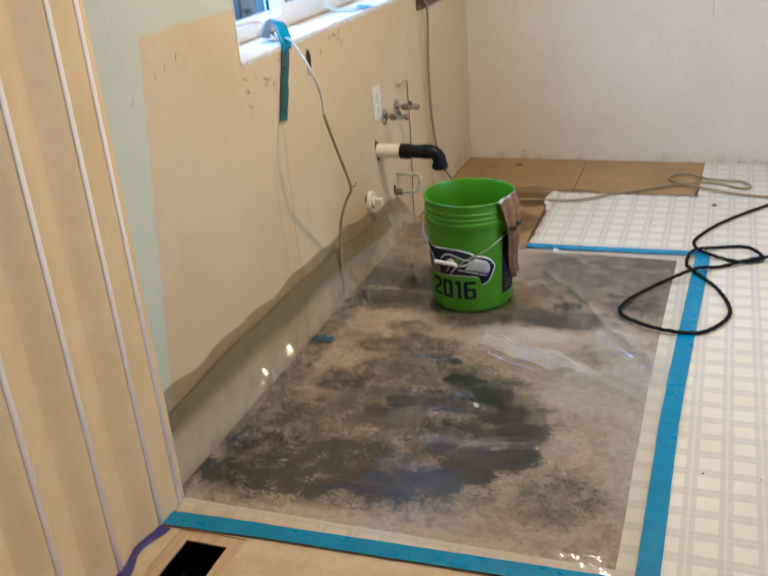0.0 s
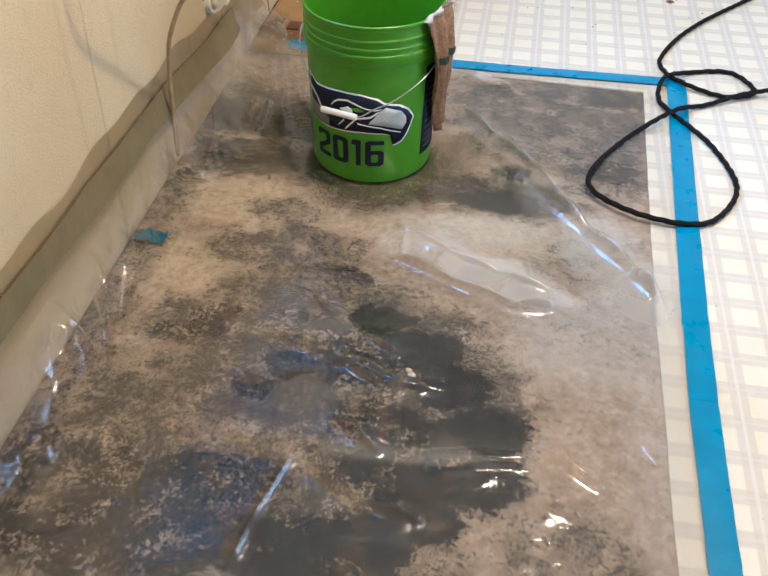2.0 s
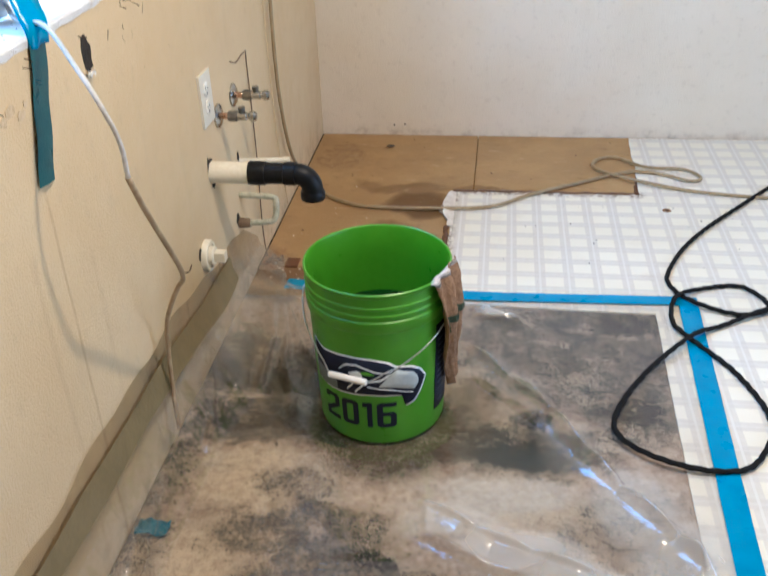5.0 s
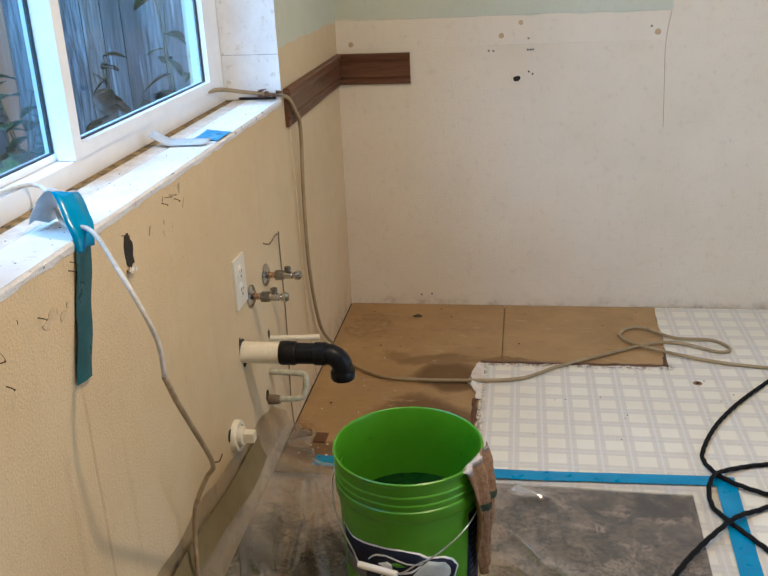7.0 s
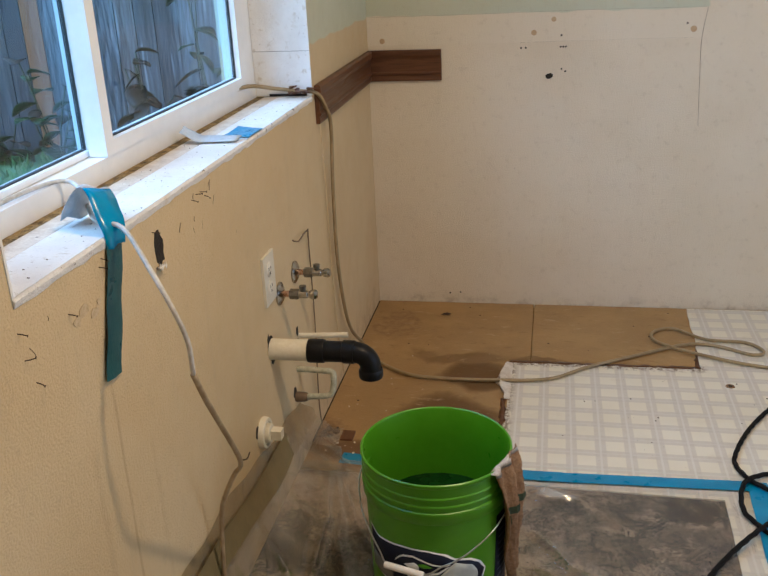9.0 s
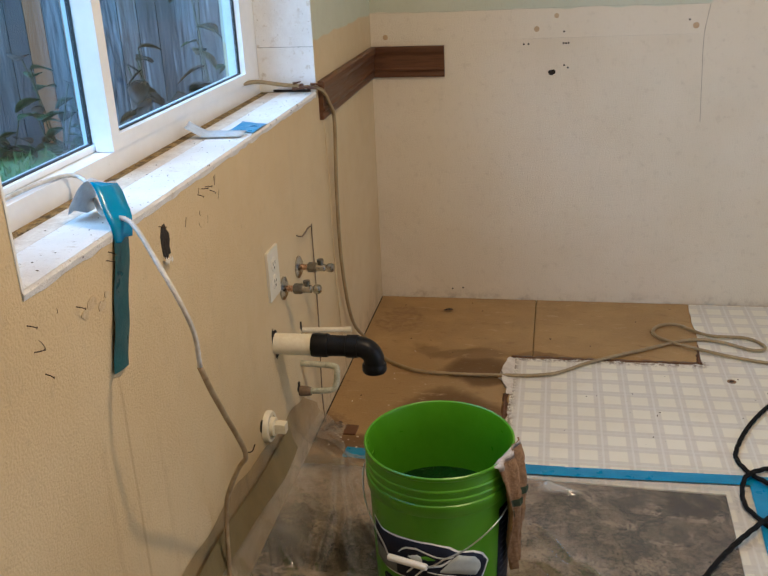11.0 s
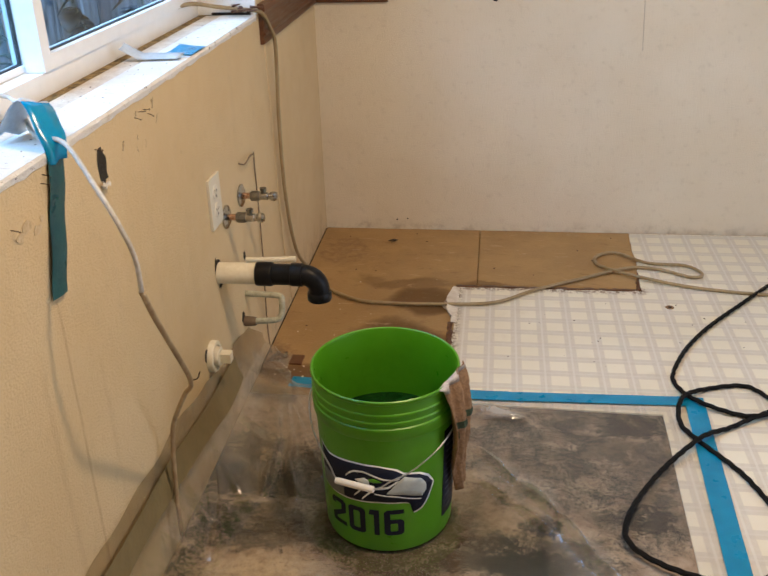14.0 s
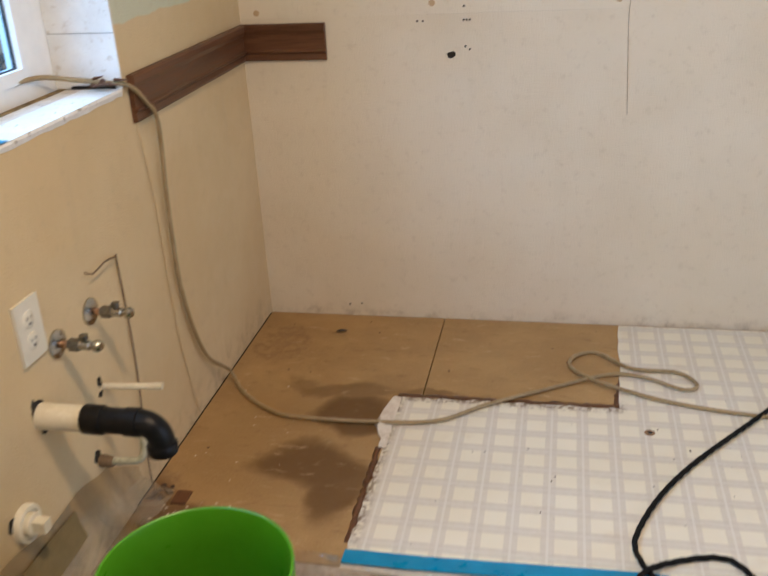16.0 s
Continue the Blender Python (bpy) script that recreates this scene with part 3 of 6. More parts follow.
M = dict(
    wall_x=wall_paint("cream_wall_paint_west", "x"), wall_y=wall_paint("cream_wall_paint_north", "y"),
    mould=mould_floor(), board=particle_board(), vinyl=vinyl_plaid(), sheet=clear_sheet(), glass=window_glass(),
    white=plain("white_paint", (0.80, 0.80, 0.78), (0.86, 0.86, 0.84), 20, 0.45, 0.0006),
    sill_paint=dirty_sill(), chipped=chipped_plaster(),
    frame=plain("white_window_vinyl", (0.80, 0.81, 0.81), (0.86, 0.87, 0.87), 9, 0.35, 0.0002),
    pink=plain("bared_old_plaster", (0.50, 0.37, 0.21), (0.68, 0.56, 0.38), 90, 0.7, 0.001),
    sill_pale=plain("dirty_pale_sill", (0.55, 0.46, 0.36), (0.78, 0.72, 0.63), 26, 0.7, 0.0012, fine=6.0),
    seal=plain("black_window_seal", (0.02, 0.02, 0.02), (0.04, 0.04, 0.04), 30, 0.6),
    ledge=plain("grimy_rough_ledge", (0.04, 0.025, 0.010), (0.46, 0.32, 0.14), 70, 0.9, 0.004),
    bucket=plain("green_plastic", (0.070, 0.268, 0.002), (0.084, 0.300, 0.004), 12, 0.34, 0.0002),
    navy=plain("navy_print", (0.005, 0.008, 0.022), (0.008, 0.012, 0.030), 40, 0.55, 0.0001, spec=0.25),
    grey=plain("grey_print", (0.13, 0.14, 0.135), (0.17, 0.18, 0.17), 40, 0.55, 0.0001, spec=0.25),
    slate=plain("slate_print", (0.07, 0.085, 0.10), (0.10, 0.12, 0.13), 40, 0.55, 0.0001, spec=0.25),
    beak=plain("light_grey_print", (0.46, 0.50, 0.48), (0.53, 0.57, 0.55), 40, 0.55, 0.0001, spec=0.25),
    pale=plain("white_print", (0.72, 0.74, 0.72), (0.78, 0.80, 0.78), 40, 0.55, 0.0001, spec=0.25),
    wire=plain("galvanised_wire", (0.50, 0.50, 0.48), (0.62, 0.62, 0.60), 80, 0.35, 0.0002, 1.0),
    grip=plain("white_plastic", (0.78, 0.76, 0.70), (0.84, 0.82, 0.77), 40, 0.4, 0.0002),
    rag=plain("brown_wet_cloth", (0.20, 0.105, 0.045), (0.36, 0.215, 0.11), 60, 0.75, 0.0018),
    rag_pale=plain("frayed_pale_cloth", (0.42, 0.36, 0.30), (0.66, 0.60, 0.54), 120, 0.9, 0.002),
    pvc=plain("cream_pvc", (0.74, 0.68, 0.53), (0.83, 0.78, 0.65), 35, 0.4, 0.0004),
    old_pipe=plain("paint_smeared_pipe", (0.34, 0.33, 0.23), (0.60, 0.59, 0.46), 70, 0.55, 0.0015),
    abs=plain("black_abs", (0.004, 0.004, 0.005), (0.010, 0.010, 0.011), 40, 0.40, 0.0003, spec=0.22),
    chrome=plain("worn_chrome", (0.36, 0.34, 0.31), (0.52, 0.50, 0.46), 60, 0.18, 0.0002, 1.0),
    dull=plain("dull_nickel", (0.16, 0.15, 0.13), (0.28, 0.26, 0.23), 80, 0.32, 0.0003, 1.0),
    copper=plain("copper_tube", (0.46, 0.28, 0.19), (0.62, 0.42, 0.31), 60, 0.28, 0.0003, 1.0),
    crack=plain("old_paint_edge", (0.24, 0.18, 0.11), (0.36, 0.28, 0.19), 60, 0.8),
    iron=plain("rusty_iron", (0.055, 0.035, 0.025), (0.13, 0.075, 0.045), 120, 0.75, 0.0006, 0.3),
    plate=plain("cream_plastic", (0.70, 0.66, 0.55), (0.75, 0.71, 0.61), 25, 0.38, 0.0002),
    dark=plain("dark_cavity", (0.012, 0.009, 0.007), (0.03, 0.022, 0.016), 40, 0.9, 0.002),
    cord=plain("smeared_white_cord", (0.42, 0.38, 0.31), (0.66, 0.63, 0.58), 25, 0.45, 0.0006),
    cord_brown=plain("brown_cord", (0.27, 0.175, 0.085), (0.46, 0.345, 0.205), 20, 0.5, 0.0008),
    old_wire=plain("dark_old_wire", (0.13, 0.085, 0.05), (0.22, 0.15, 0.09), 30, 0.6, 0.0006),
    hose=plain("olive_hose", (0.26, 0.185, 0.088), (0.36, 0.268, 0.145), 16, 0.35, 0.0003),
    rope=plain("black_rope", (0.003, 0.003, 0.003), (0.011, 0.010, 0.010), 160, 0.8, 0.0012, spec=0.2),
    tape=blue_tape("blue_tape", (0.0, 0.20, 0.40), (0.005, 0.25, 0.47)),
    tape_gloss=plain("glossy_blue_tape", (0.0, 0.22, 0.46), (0.005, 0.28, 0.54), 18, 0.17, 0.0008),
    tape_scrap=blue_tape("scrap_blue_tape", (0.0, 0.12, 0.20), (0.004, 0.16, 0.26)),
    tape_teal=blue_tape("teal_tape", (0.0, 0.062, 0.082), (0.003, 0.085, 0.105)),
    tape_back=plain("grey_tape_back", (0.42, 0.45, 0.47), (0.52, 0.56, 0.58), 40, 0.6, 0.0004),
    tape_olive=plain("olive_tape", (0.165, 0.122, 0.050), (0.215, 0.165, 0.075), 22, 0.5, 0.0006),
    tape_purple=plain("purple_tape", (0.03, 0.025, 0.16), (0.06, 0.04, 0.24), 30, 0.35, 0.0004),
    moulding=wood("dark_stained_wood", (0.080, 0.032, 0.014), (0.145, 0.062, 0.028), 1, 0.4),
    moulding_b=wood("dark_stained_wood_across", (0.080, 0.032, 0.014), (0.145, 0.062, 0.028), 0, 0.4),
    raw=wood("raw_wood", (0.50, 0.34, 0.19), (0.62, 0.45, 0.27), 1, 0.6),
    fold=plain("tan_folding_door_vinyl", (0.70, 0.495, 0.240), (0.76, 0.555, 0.295), 8, 0.42, 0.0005),
    hinge_pale=plain("pale_hinge_highlight", (0.92, 0.80, 0.66), (0.95, 0.85, 0.73), 30, 0.55, 0.0003),
    paint=plain("off_white_paint", (0.74, 0.70, 0.63), (0.80, 0.76, 0.69), 4, 0.7, 0.0008),
    fence=fence_wood(), fence_brown=wood("red_brown_fence_board", (0.34, 0.115, 0.045), (0.55, 0.24, 0.12), 2, 0.8),
    grass=plain("grass_blades", (0.06, 0.18, 0.035), (0.16, 0.36, 0.09), 40, 0.6),
    soil=plain("mossy_soil", (0.07, 0.15, 0.04), (0.16, 0.29, 0.09), 6, 0.95, 0.01),
    leaf=plain("dark_leaf", (0.018, 0.035, 0.018), (0.05, 0.12, 0.035), 14, 0.4, 0.0006),
    leaf_dead=plain("withered_leaf", (0.03, 0.02, 0.016), (0.10, 0.07, 0.045), 20, 0.6, 0.0006),
    stem=plain("plant_stem", (0.06, 0.08, 0.03), (0.14, 0.13, 0.07), 30, 0.6),
    crumb=plain("pale_crumb", (0.62, 0.50, 0.34), (0.74, 0.66, 0.52), 90, 0.9, 0.001),
    lampglass=plain("lamp_glass", (0.85, 0.82, 0.75), (0.88, 0.86, 0.8), 10, 0.3),
)
g_lamp = M["lampglass"].node_tree.nodes["Principled BSDF"]
g_lamp.inputs["Emission Color"].default_value = (1.0, 0.82, 0.6, 1)
g_lamp.inputs["Emission Strength"].default_value = 6.0


# ---- building helpers ----
PLACE = {}


def thing(name, label, category, at=(0, 0, 0), group="", kind=""):
    """An empty at the thing's base; its parts are given in world places."""
    ob = new(name)
    ob.empty_display_size = 0.02
    ob.location = at
    PLACE[ob] = Vector(at)
    return tagged(ob, label, category, group, kind)


def part(name, bm, material, parent=None, label="", smooth=False, bevel=0.0):
    """One mesh object made from bm (in world places), under a thing or a part, or on its own."""
    if bevel:
        bmesh.ops.bevel(bm, geom=[e for e in bm.edges if e.is_manifold and e.calc_face_angle(0) > 0.5], offset=bevel, segments=2, affect="EDGES", profile=0.6)
    here = PLACE.get(parent, Vector())
    bm.transform(Matrix.Translation(-here))
    me = bpy.data.meshes.new(name)
    bm.to_mesh(me)
    bm.free()
    for m in material if isinstance(material, (list, tuple)) else [material]:
        me.materials.append(m)
    if smooth:
        me.polygons.foreach_set("use_smooth", [True] * len(me.polygons))
        if smooth != 1:
            me.set_sharp_from_angle(angle=radians(smooth))
    ob = new(name, me)
    if parent:
        ob.parent = parent
    PLACE[ob] = here
    return tagged(ob, label)


def box(lo, hi, bm=None):
    bm = bm or bmesh.new()
    vs = [bm.verts.new((x, y, z)) for x in (lo[0], hi[0]) for y in (lo[1], hi[1]) for z in (lo[2], hi[2])]
    for f in ((0, 1, 3, 2), (4, 6, 7, 5), (0, 4, 5, 1), (2, 3, 7, 6), (0, 2, 6, 4), (1, 5, 7, 3)):
        bm.faces.new([vs[i] for i in f])
    return bm


def prism(outline, z0, z1, bm=None):
    """A flat outline in x and y, given depth in z."""
    bm = bm or bmesh.new()
    top = bm.faces.new([bm.verts.new((x, y, z1)) for x, y in outline])
    if top.normal.z < 0 or sum(a[0] * b[1] - b[0] * a[1] for a, b in zip(outline, outline[1:] + outline[:1])) < 0:
        bmesh.ops.reverse_faces(bm, faces=[top])
    got = bmesh.ops.extrude_face_region(bm, geom=[top])
    for v in got["geom"]:
        if isinstance(v, bmesh.types.BMVert):
            v.co.z = z0
    bmesh.ops.recalc_face_normals(bm, faces=bm.faces)
    return bm


def lathe(profile, centre=(0, 0, 0), n=48, m=None, closed=False):
    """Turns (radius, height) points about the z axis of the pose m."""
    bm = bmesh.new()
    m = (m or Matrix()).copy()
    m.translation = m.translation + Vector(centre)
    rings = []
    for r, h in profile:
        rings.append([bm.verts.new(m @ Vector((r * math.cos(a), r * math.sin(a), h))) for a in (2 * math.pi * i / n for i in range(n))] if r > 1e-6 else [bm.verts.new(m @ Vector((0, 0, h)))])
    pairs = list(zip(rings, rings[1:])) + ([(rings[-1], rings[0])] if closed else [])
    for a, b in pairs:
        for i in range(n):
            j = (i + 1) % n
            if len(a) == 1 and len(b) == 1:
                continue
            if len(a) == 1:
                bm.faces.new((a[0], b[i], b[j]))
            elif len(b) == 1:
                bm.faces.new((a[i], a[j], b[0]))
            else:
                bm.faces.new((a[i], a[j], b[j], b[i]))
    bmesh.ops.recalc_face_normals(bm, faces=bm.faces)
    return bm


def curve_points(pts, step=0.01):
    """A smooth line through the points (Catmull-Rom)."""
    p = [Vector(v) for v in pts]
    p = [p[0] * 2 - p[1]] + p + [p[-1] * 2 - p[-2]]
    out = []
    for a, b, c, d in zip(p, p[1:], p[2:], p[3:]):
        n = max(2, int((c - b).length / step))
        for i in range(n):
            t = i / n
            out.append(0.5 * (2 * b + (c - a) * t + (2 * a - 5 * b + 4 * c - d) * t * t + (3 * b - a - 3 * c + d) * t**3))
    return out + [p[-2]]


def sweep(pts, radius, n=10, flat=1.0, twist=0.0, lobes=0, lobe=0.0):
    """A tube along a line of points; twist and lobes make a laid rope."""
    bm = bmesh.new()
    rings, up = [], Vector((0.13, 0.21, 0.97))
    run = 0.0
    for i, p in enumerate(pts):
        d = (pts[min(i + 1, len(pts) - 1)] - pts[max(i - 1, 0)]).normalized()
        up = (up - d * up.dot(d)).normalized()
        side = d.cross(up)
        if i:
            run += (p - pts[i - 1]).length
        ring = []
        for k in range(n):
            a = 2 * math.pi * k / n
            r = (radius(i / (len(pts) - 1)) if callable(radius) else radius) * (1 + lobe * math.cos(lobes * a + twist * run))
            ring.append(bm.verts.new(p + side * (r * math.cos(a)) + up * (r * flat * math.sin(a))))
        rings.append(ring)
    for a, b in zip(rings, rings[1:]):
        for k in range(n):
            bm.faces.new((a[k], a[(k + 1) % n], b[(k + 1) % n], b[k]))
    bm.faces.new(list(reversed(rings[0]))), bm.faces.new(rings[-1])
    return bm


def along_x(x, y, z):
    """A pose whose z axis points into the room, away from the west wall."""
    return Matrix(((0, 0, 1, x), (1, 0, 0, y), (0, 1, 0, z), (0, 0, 0, 1)))


def ribbon(rows, thick=0.0006):
    """A strip of tape or cloth through rows of points, given a thin depth."""
    bm = bmesh.new()
    vs = [[bm.verts.new(p) for p in row] for row in rows]
    for a, b in zip(vs, vs[1:]):
        for i in range(len(a) - 1):
            bm.faces.new((a[i], a[i + 1], b[i + 1], b[i]))
    bmesh.ops.recalc_face_normals(bm, faces=bm.faces)
    bmesh.ops.solidify(bm, geom=bm.faces[:], thickness=thick)
    return bm


def jagged(a, b, step, amp, rng):
    """Points from a towards b (b left out) with small random sideways steps."""
    a, b = Vector(a), Vector(b)
    n = max(1, int((b - a).length / step))
    side = Vector((-(b - a).y, (b - a).x)).normalized()
    return [tuple(a.lerp(b, i / n) + side * (rng.uniform(-amp, amp) if i else 0)) for i in range(n)]


# ---- the room ----
X1, Y0, Y1, TOP = 3.7, -1.6, 4.0, 2.4
WIN_Y0, WIN_Y1, SILL, HEAD = 1.845, 3.246, 0.874, 2.05
VENT = (0.115, 0.962, 0.214, 1.120)


def slab(lo, hi, hole):
    """A board with one rectangular hole in x and y."""
    x0, y0, x1, y1 = hole
    bm = bmesh.new()
    for a, b in (((lo[0], lo[1]), (hi[0], y0)), ((lo[0], y1), (hi[0], hi[1])), ((lo[0], y0), (x0, y1)), ((x1, y0), (hi[0], y1))):
        box((a[0], a[1], lo[2]), (b[0], b[1], hi[2]), bm)
    return bm


floor = part("floor", slab((-0.1, Y0 - 0.1, -0.06), (X1 + 0.1, Y1 + 0.1, -0.013), VENT), M["board"])
tagged(floor, "bare particle board subfloor under torn-up vinyl", "floor", kind="structure")
for name, lo, hi, mat in (("subfloor_panel", (0.002, 1.19, -0.012), (1.12, 2.858, 0.0), M["mould"]),
                          ("subfloor_panel", (0.003, 2.862, -0.012), (0.563, 3.995, 0.0), M["board"]),
                          ("subfloor_panel", (0.566, 2.862, -0.012), (1.75, 3.995, 0.0), M["board"])):
    part(name, box(lo, hi), mat, floor, bevel=0.0012)
rng = random.Random(4)
edge = [(3.69, 3.985)]
edge += jagged((1.088, 3.985), (1.072, 3.515), 0.03, 0.004, rng)
edge += jagged((1.072, 3.515), (0.495, 3.512), 0.02, 0.004, rng)
edge += [(0.490, 3.508), (0.478, 3.46), (0.470, 3.41), (0.466, 3.375), (0.478, 3.36), (0.490, 3.32), (0.503, 3.29)]
edge += jagged((0.506, 3.27), (0.500, 2.85), 0.02, 0.004, rng)
edge += jagged((0.50, 2.85), (1.028, 2.834), 0.06, 0.001, rng)
edge += jagged((1.028, 2.834), (1.004, 1.97), 0.08, 0.001, rng) + jagged((1.004, 1.97), (1.000, 1.252), 0.08, 0.001, rng)
edge += jagged((1.000, 1.252), (0.012, 1.246), 0.08, 0.001, rng)
edge += [(0.012, 1.246), (0.012, 1.20), (3.69, 1.20)]
vinyl = part("vinyl_flooring", prism(edge, 0.0, 0.0035), M["vinyl"])
tagged(vinyl, "cream plaid sheet vinyl with a torn, cut-out edge", "flooring", kind="structure")
part("vinyl_strip", slab((0.012, Y0 + 0.01, -0.0125), (3.69, 1.1985, 0.0035), (0.085, 0.93, 0.245, 1.150)), M["vinyl"], vinyl)
part("vinyl_edge_filler", slab((0.086, 0.931, -0.0125), (0.2445, 1.149, 0.001), VENT), M["raw"], vinyl, "bare wood rim round the vent")

wall_w = bmesh.new()
box((-0.24, Y0 - 0.1, -0.4), (0, WIN_Y0, TOP), wall_w)
box((-0.24, WIN_Y1, -0.4), (0, Y1 + 0.1, TOP), wall_w)
box((-0.24, WIN_Y0, -0.4), (0, WIN_Y1, SILL - 0.006), wall_w)
box((-0.24, WIN_Y0, HEAD), (0, WIN_Y1, TOP), wall_w)
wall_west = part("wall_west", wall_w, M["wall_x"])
tagged(wall_west, "cream and pale green plaster wall stripped of its counter", "wall", kind="structure")
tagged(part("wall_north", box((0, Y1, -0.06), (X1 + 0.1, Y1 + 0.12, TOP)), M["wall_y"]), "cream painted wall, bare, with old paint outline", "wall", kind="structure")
wall_e = bmesh.new()
box((X1, Y0, -0.06), (X1 + 0.12, 0.9, TOP), wall_e), box((X1, 2.7, -0.06), (X1 + 0.12, Y1, TOP), wall_e), box((X1, 0.9, 2.05), (X1 + 0.12, 2.7, TOP), wall_e)
tagged(part("wall_east", wall_e, M["paint"]), "off-white wall with an open patio doorway", "wall", kind="structure")
tagged(part("wall_south", box((-0.1, Y0 - 0.12, -0.06), (X1 + 0.1, Y0, TOP)), M["paint"]), "off-white painted wall", "wall", kind="structure")
tagged(part("ceiling", box((-0.24, Y0 - 0.12, TOP), (X1 + 0.12, Y1 + 0.12, TOP + 0.1)), M["paint"]), "flat off-white ceiling", "ceiling", kind="structure")

duct = bmesh.new()
x0, y0, x1, y1 = VENT
for lo, hi in (((x0 - 0.004, y0, -0.30), (x0, y1, -0.003)), ((x1, y0, -0.30), (x1 + 0.004, y1, -0.003)), ((x0 - 0.004, y0 - 0.004, -0.30), (x1 + 0.004, y0, -0.003)),
               ((x0 - 0.004, y1, -0.30), (x1 + 0.004, y1 + 0.004, -0.003)), ((x0, y0, -0.304), (x1, y1, -0.30))):
    box(lo, hi, duct)
tagged(part("floor_vent", duct, M["dark"]), "open dark floor vent hole without its grille", "vent")

# thin gaps where floor meets the walls
gap = part("trim", box((0.0005, 2.99, 0.0), (0.0032, 3.985, 0.002)), M["dark"])
tagged(gap, "dark open gap along the foot of the wall", "gap", kind="structure")

# ---- window ----
win = thing("window_1", "white vinyl slider window over a stripped sill", "window", (-0.12, WIN_Y0, SILL), kind="structure")
FX0, FX1 = -0.215, -0.150
part("window_frame", box((FX0, WIN_Y0, SILL), (FX1, WIN_Y1, 0.916)), M["frame"], win, bevel=0.003)
part("window_frame", box((FX0, WIN_Y0, HEAD - 0.05), (FX1, WIN_Y1, HEAD)), M["frame"], win, bevel=0.003)
part("window_frame", box((FX0, WIN_Y0, 0.916), (FX1, WIN_Y0 + 0.05, HEAD - 0.05)), M["frame"], win, bevel=0.003)
part("window_frame", box((FX0, WIN_Y1 - 0.045, 0.916), (FX1, WIN_Y1, HEAD - 0.05)), M["frame"], win, bevel=0.003)


def sash(y0, y1, xa, xb, stile0, stile1, rail, name):
    z0, z1 = 0.917, HEAD - 0.051
    s = part(name, box((xa, y0, z0), (xb, y1, z0 + rail)), M["frame"], win, bevel=0.003)
    part("stile", box((xa, y0, z0 + rail), (xb, y0 + stile0, z1)), M["frame"], s, bevel=0.003)
    part("stile", box((xa, y1 - stile1, z0 + rail), (xb, y1, z1)), M["frame"], s, bevel=0.003)
    xm = (xa + xb) / 2
    seal = box((xm - 0.004, y0 + stile0, z0 + rail), (xm + 0.004, y1 - stile1, z0 + rail + 0.002))
    box((xm - 0.004, y1 - stile1 - 0.002, z0 + rail), (xm + 0.004, y1 - stile1, z1), seal)
    box((xm - 0.004, y0 + stile0, z0 + rail), (xm + 0.004, y0 + stile0 + 0.002, z1), seal)
    part("seal", seal, M["seal"], s)
    pane = part("pane", box((xm - 0.002, y0 + stile0, z0 + rail), (xm + 0.002, y1 - stile1, z1)), M["glass"], s)
    pane.visible_shadow = False


sash(WIN_Y0 + 0.05, 2.452, -0.210, -0.185, 0.04, 0.036, 0.010, "sash_fixed")
sash(2.400, WIN_Y1 - 0.046, -0.180, -0.146, 0.030, 0.070, 0.026, "sash_sliding")
part("sill", box((-0.086, WIN_Y0, SILL - 0.006), (-0.002, WIN_Y1, SILL + 0.005)), M["sill_paint"], win, "white painted sill, chipped and dirty", bevel=0.0015)
part("sill_strip", box((-0.127, WIN_Y0, SILL - 0.006), (-0.0885, WIN_Y1, SILL + 0.004)), M["sill_pale"], win, "pinkish bare strip behind the sill", bevel=0.001)
part("sill_joint", box((-0.0885, WIN_Y0, SILL - 0.006), (-0.086, WIN_Y1, SILL + 0.0025)), M["moulding"], win)
part("ledge", box((-0.149, WIN_Y0, SILL - 0.006), (-0.128, WIN_Y1, SILL + 0.0035)), M["ledge"], win, "grimy rough gap beside the frame")
rng = random.Random(8)
chip = [[Vector((0.0005 + rng.uniform(0, 0.001), y, SILL + 0.0055)), Vector((0.0025 + rng.uniform(0, 0.0015), y, SILL + 0.001)), Vector((0.0012, y, SILL - 0.006 - rng.uniform(0, 0.005)))] for y in np.arange(WIN_Y0, WIN_Y1 + 0.001, 0.024)]
part("sill_edge", ribbon(chip, 0.0022), M["chipped"], win, "broken plaster edge")
part("jamb", box((-0.149, WIN_Y1 - 0.004, SILL + 0.0055), (0.0015, WIN_Y1 + 0.0005, HEAD)), M["sill_paint"], win)
part("jamb", box((-0.149, WIN_Y0 - 0.0005, SILL + 0.0055), (0.0015, WIN_Y0 + 0.004, HEAD)), M["white"], win)
part("sill_gap", box((-0.112, WIN_Y1 - 0.0075, SILL + 0.0055), (-0.012, WIN_Y1 - 0.0045, SILL + 0.0115)), M["dark"], win, "dark open gap at the foot of the jamb")
part("jamb_joint", box((-0.148, WIN_Y1 - 0.0048, 0.9925), (0.0018, WIN_Y1 - 0.0042, 0.9932)), M["dark"], win)

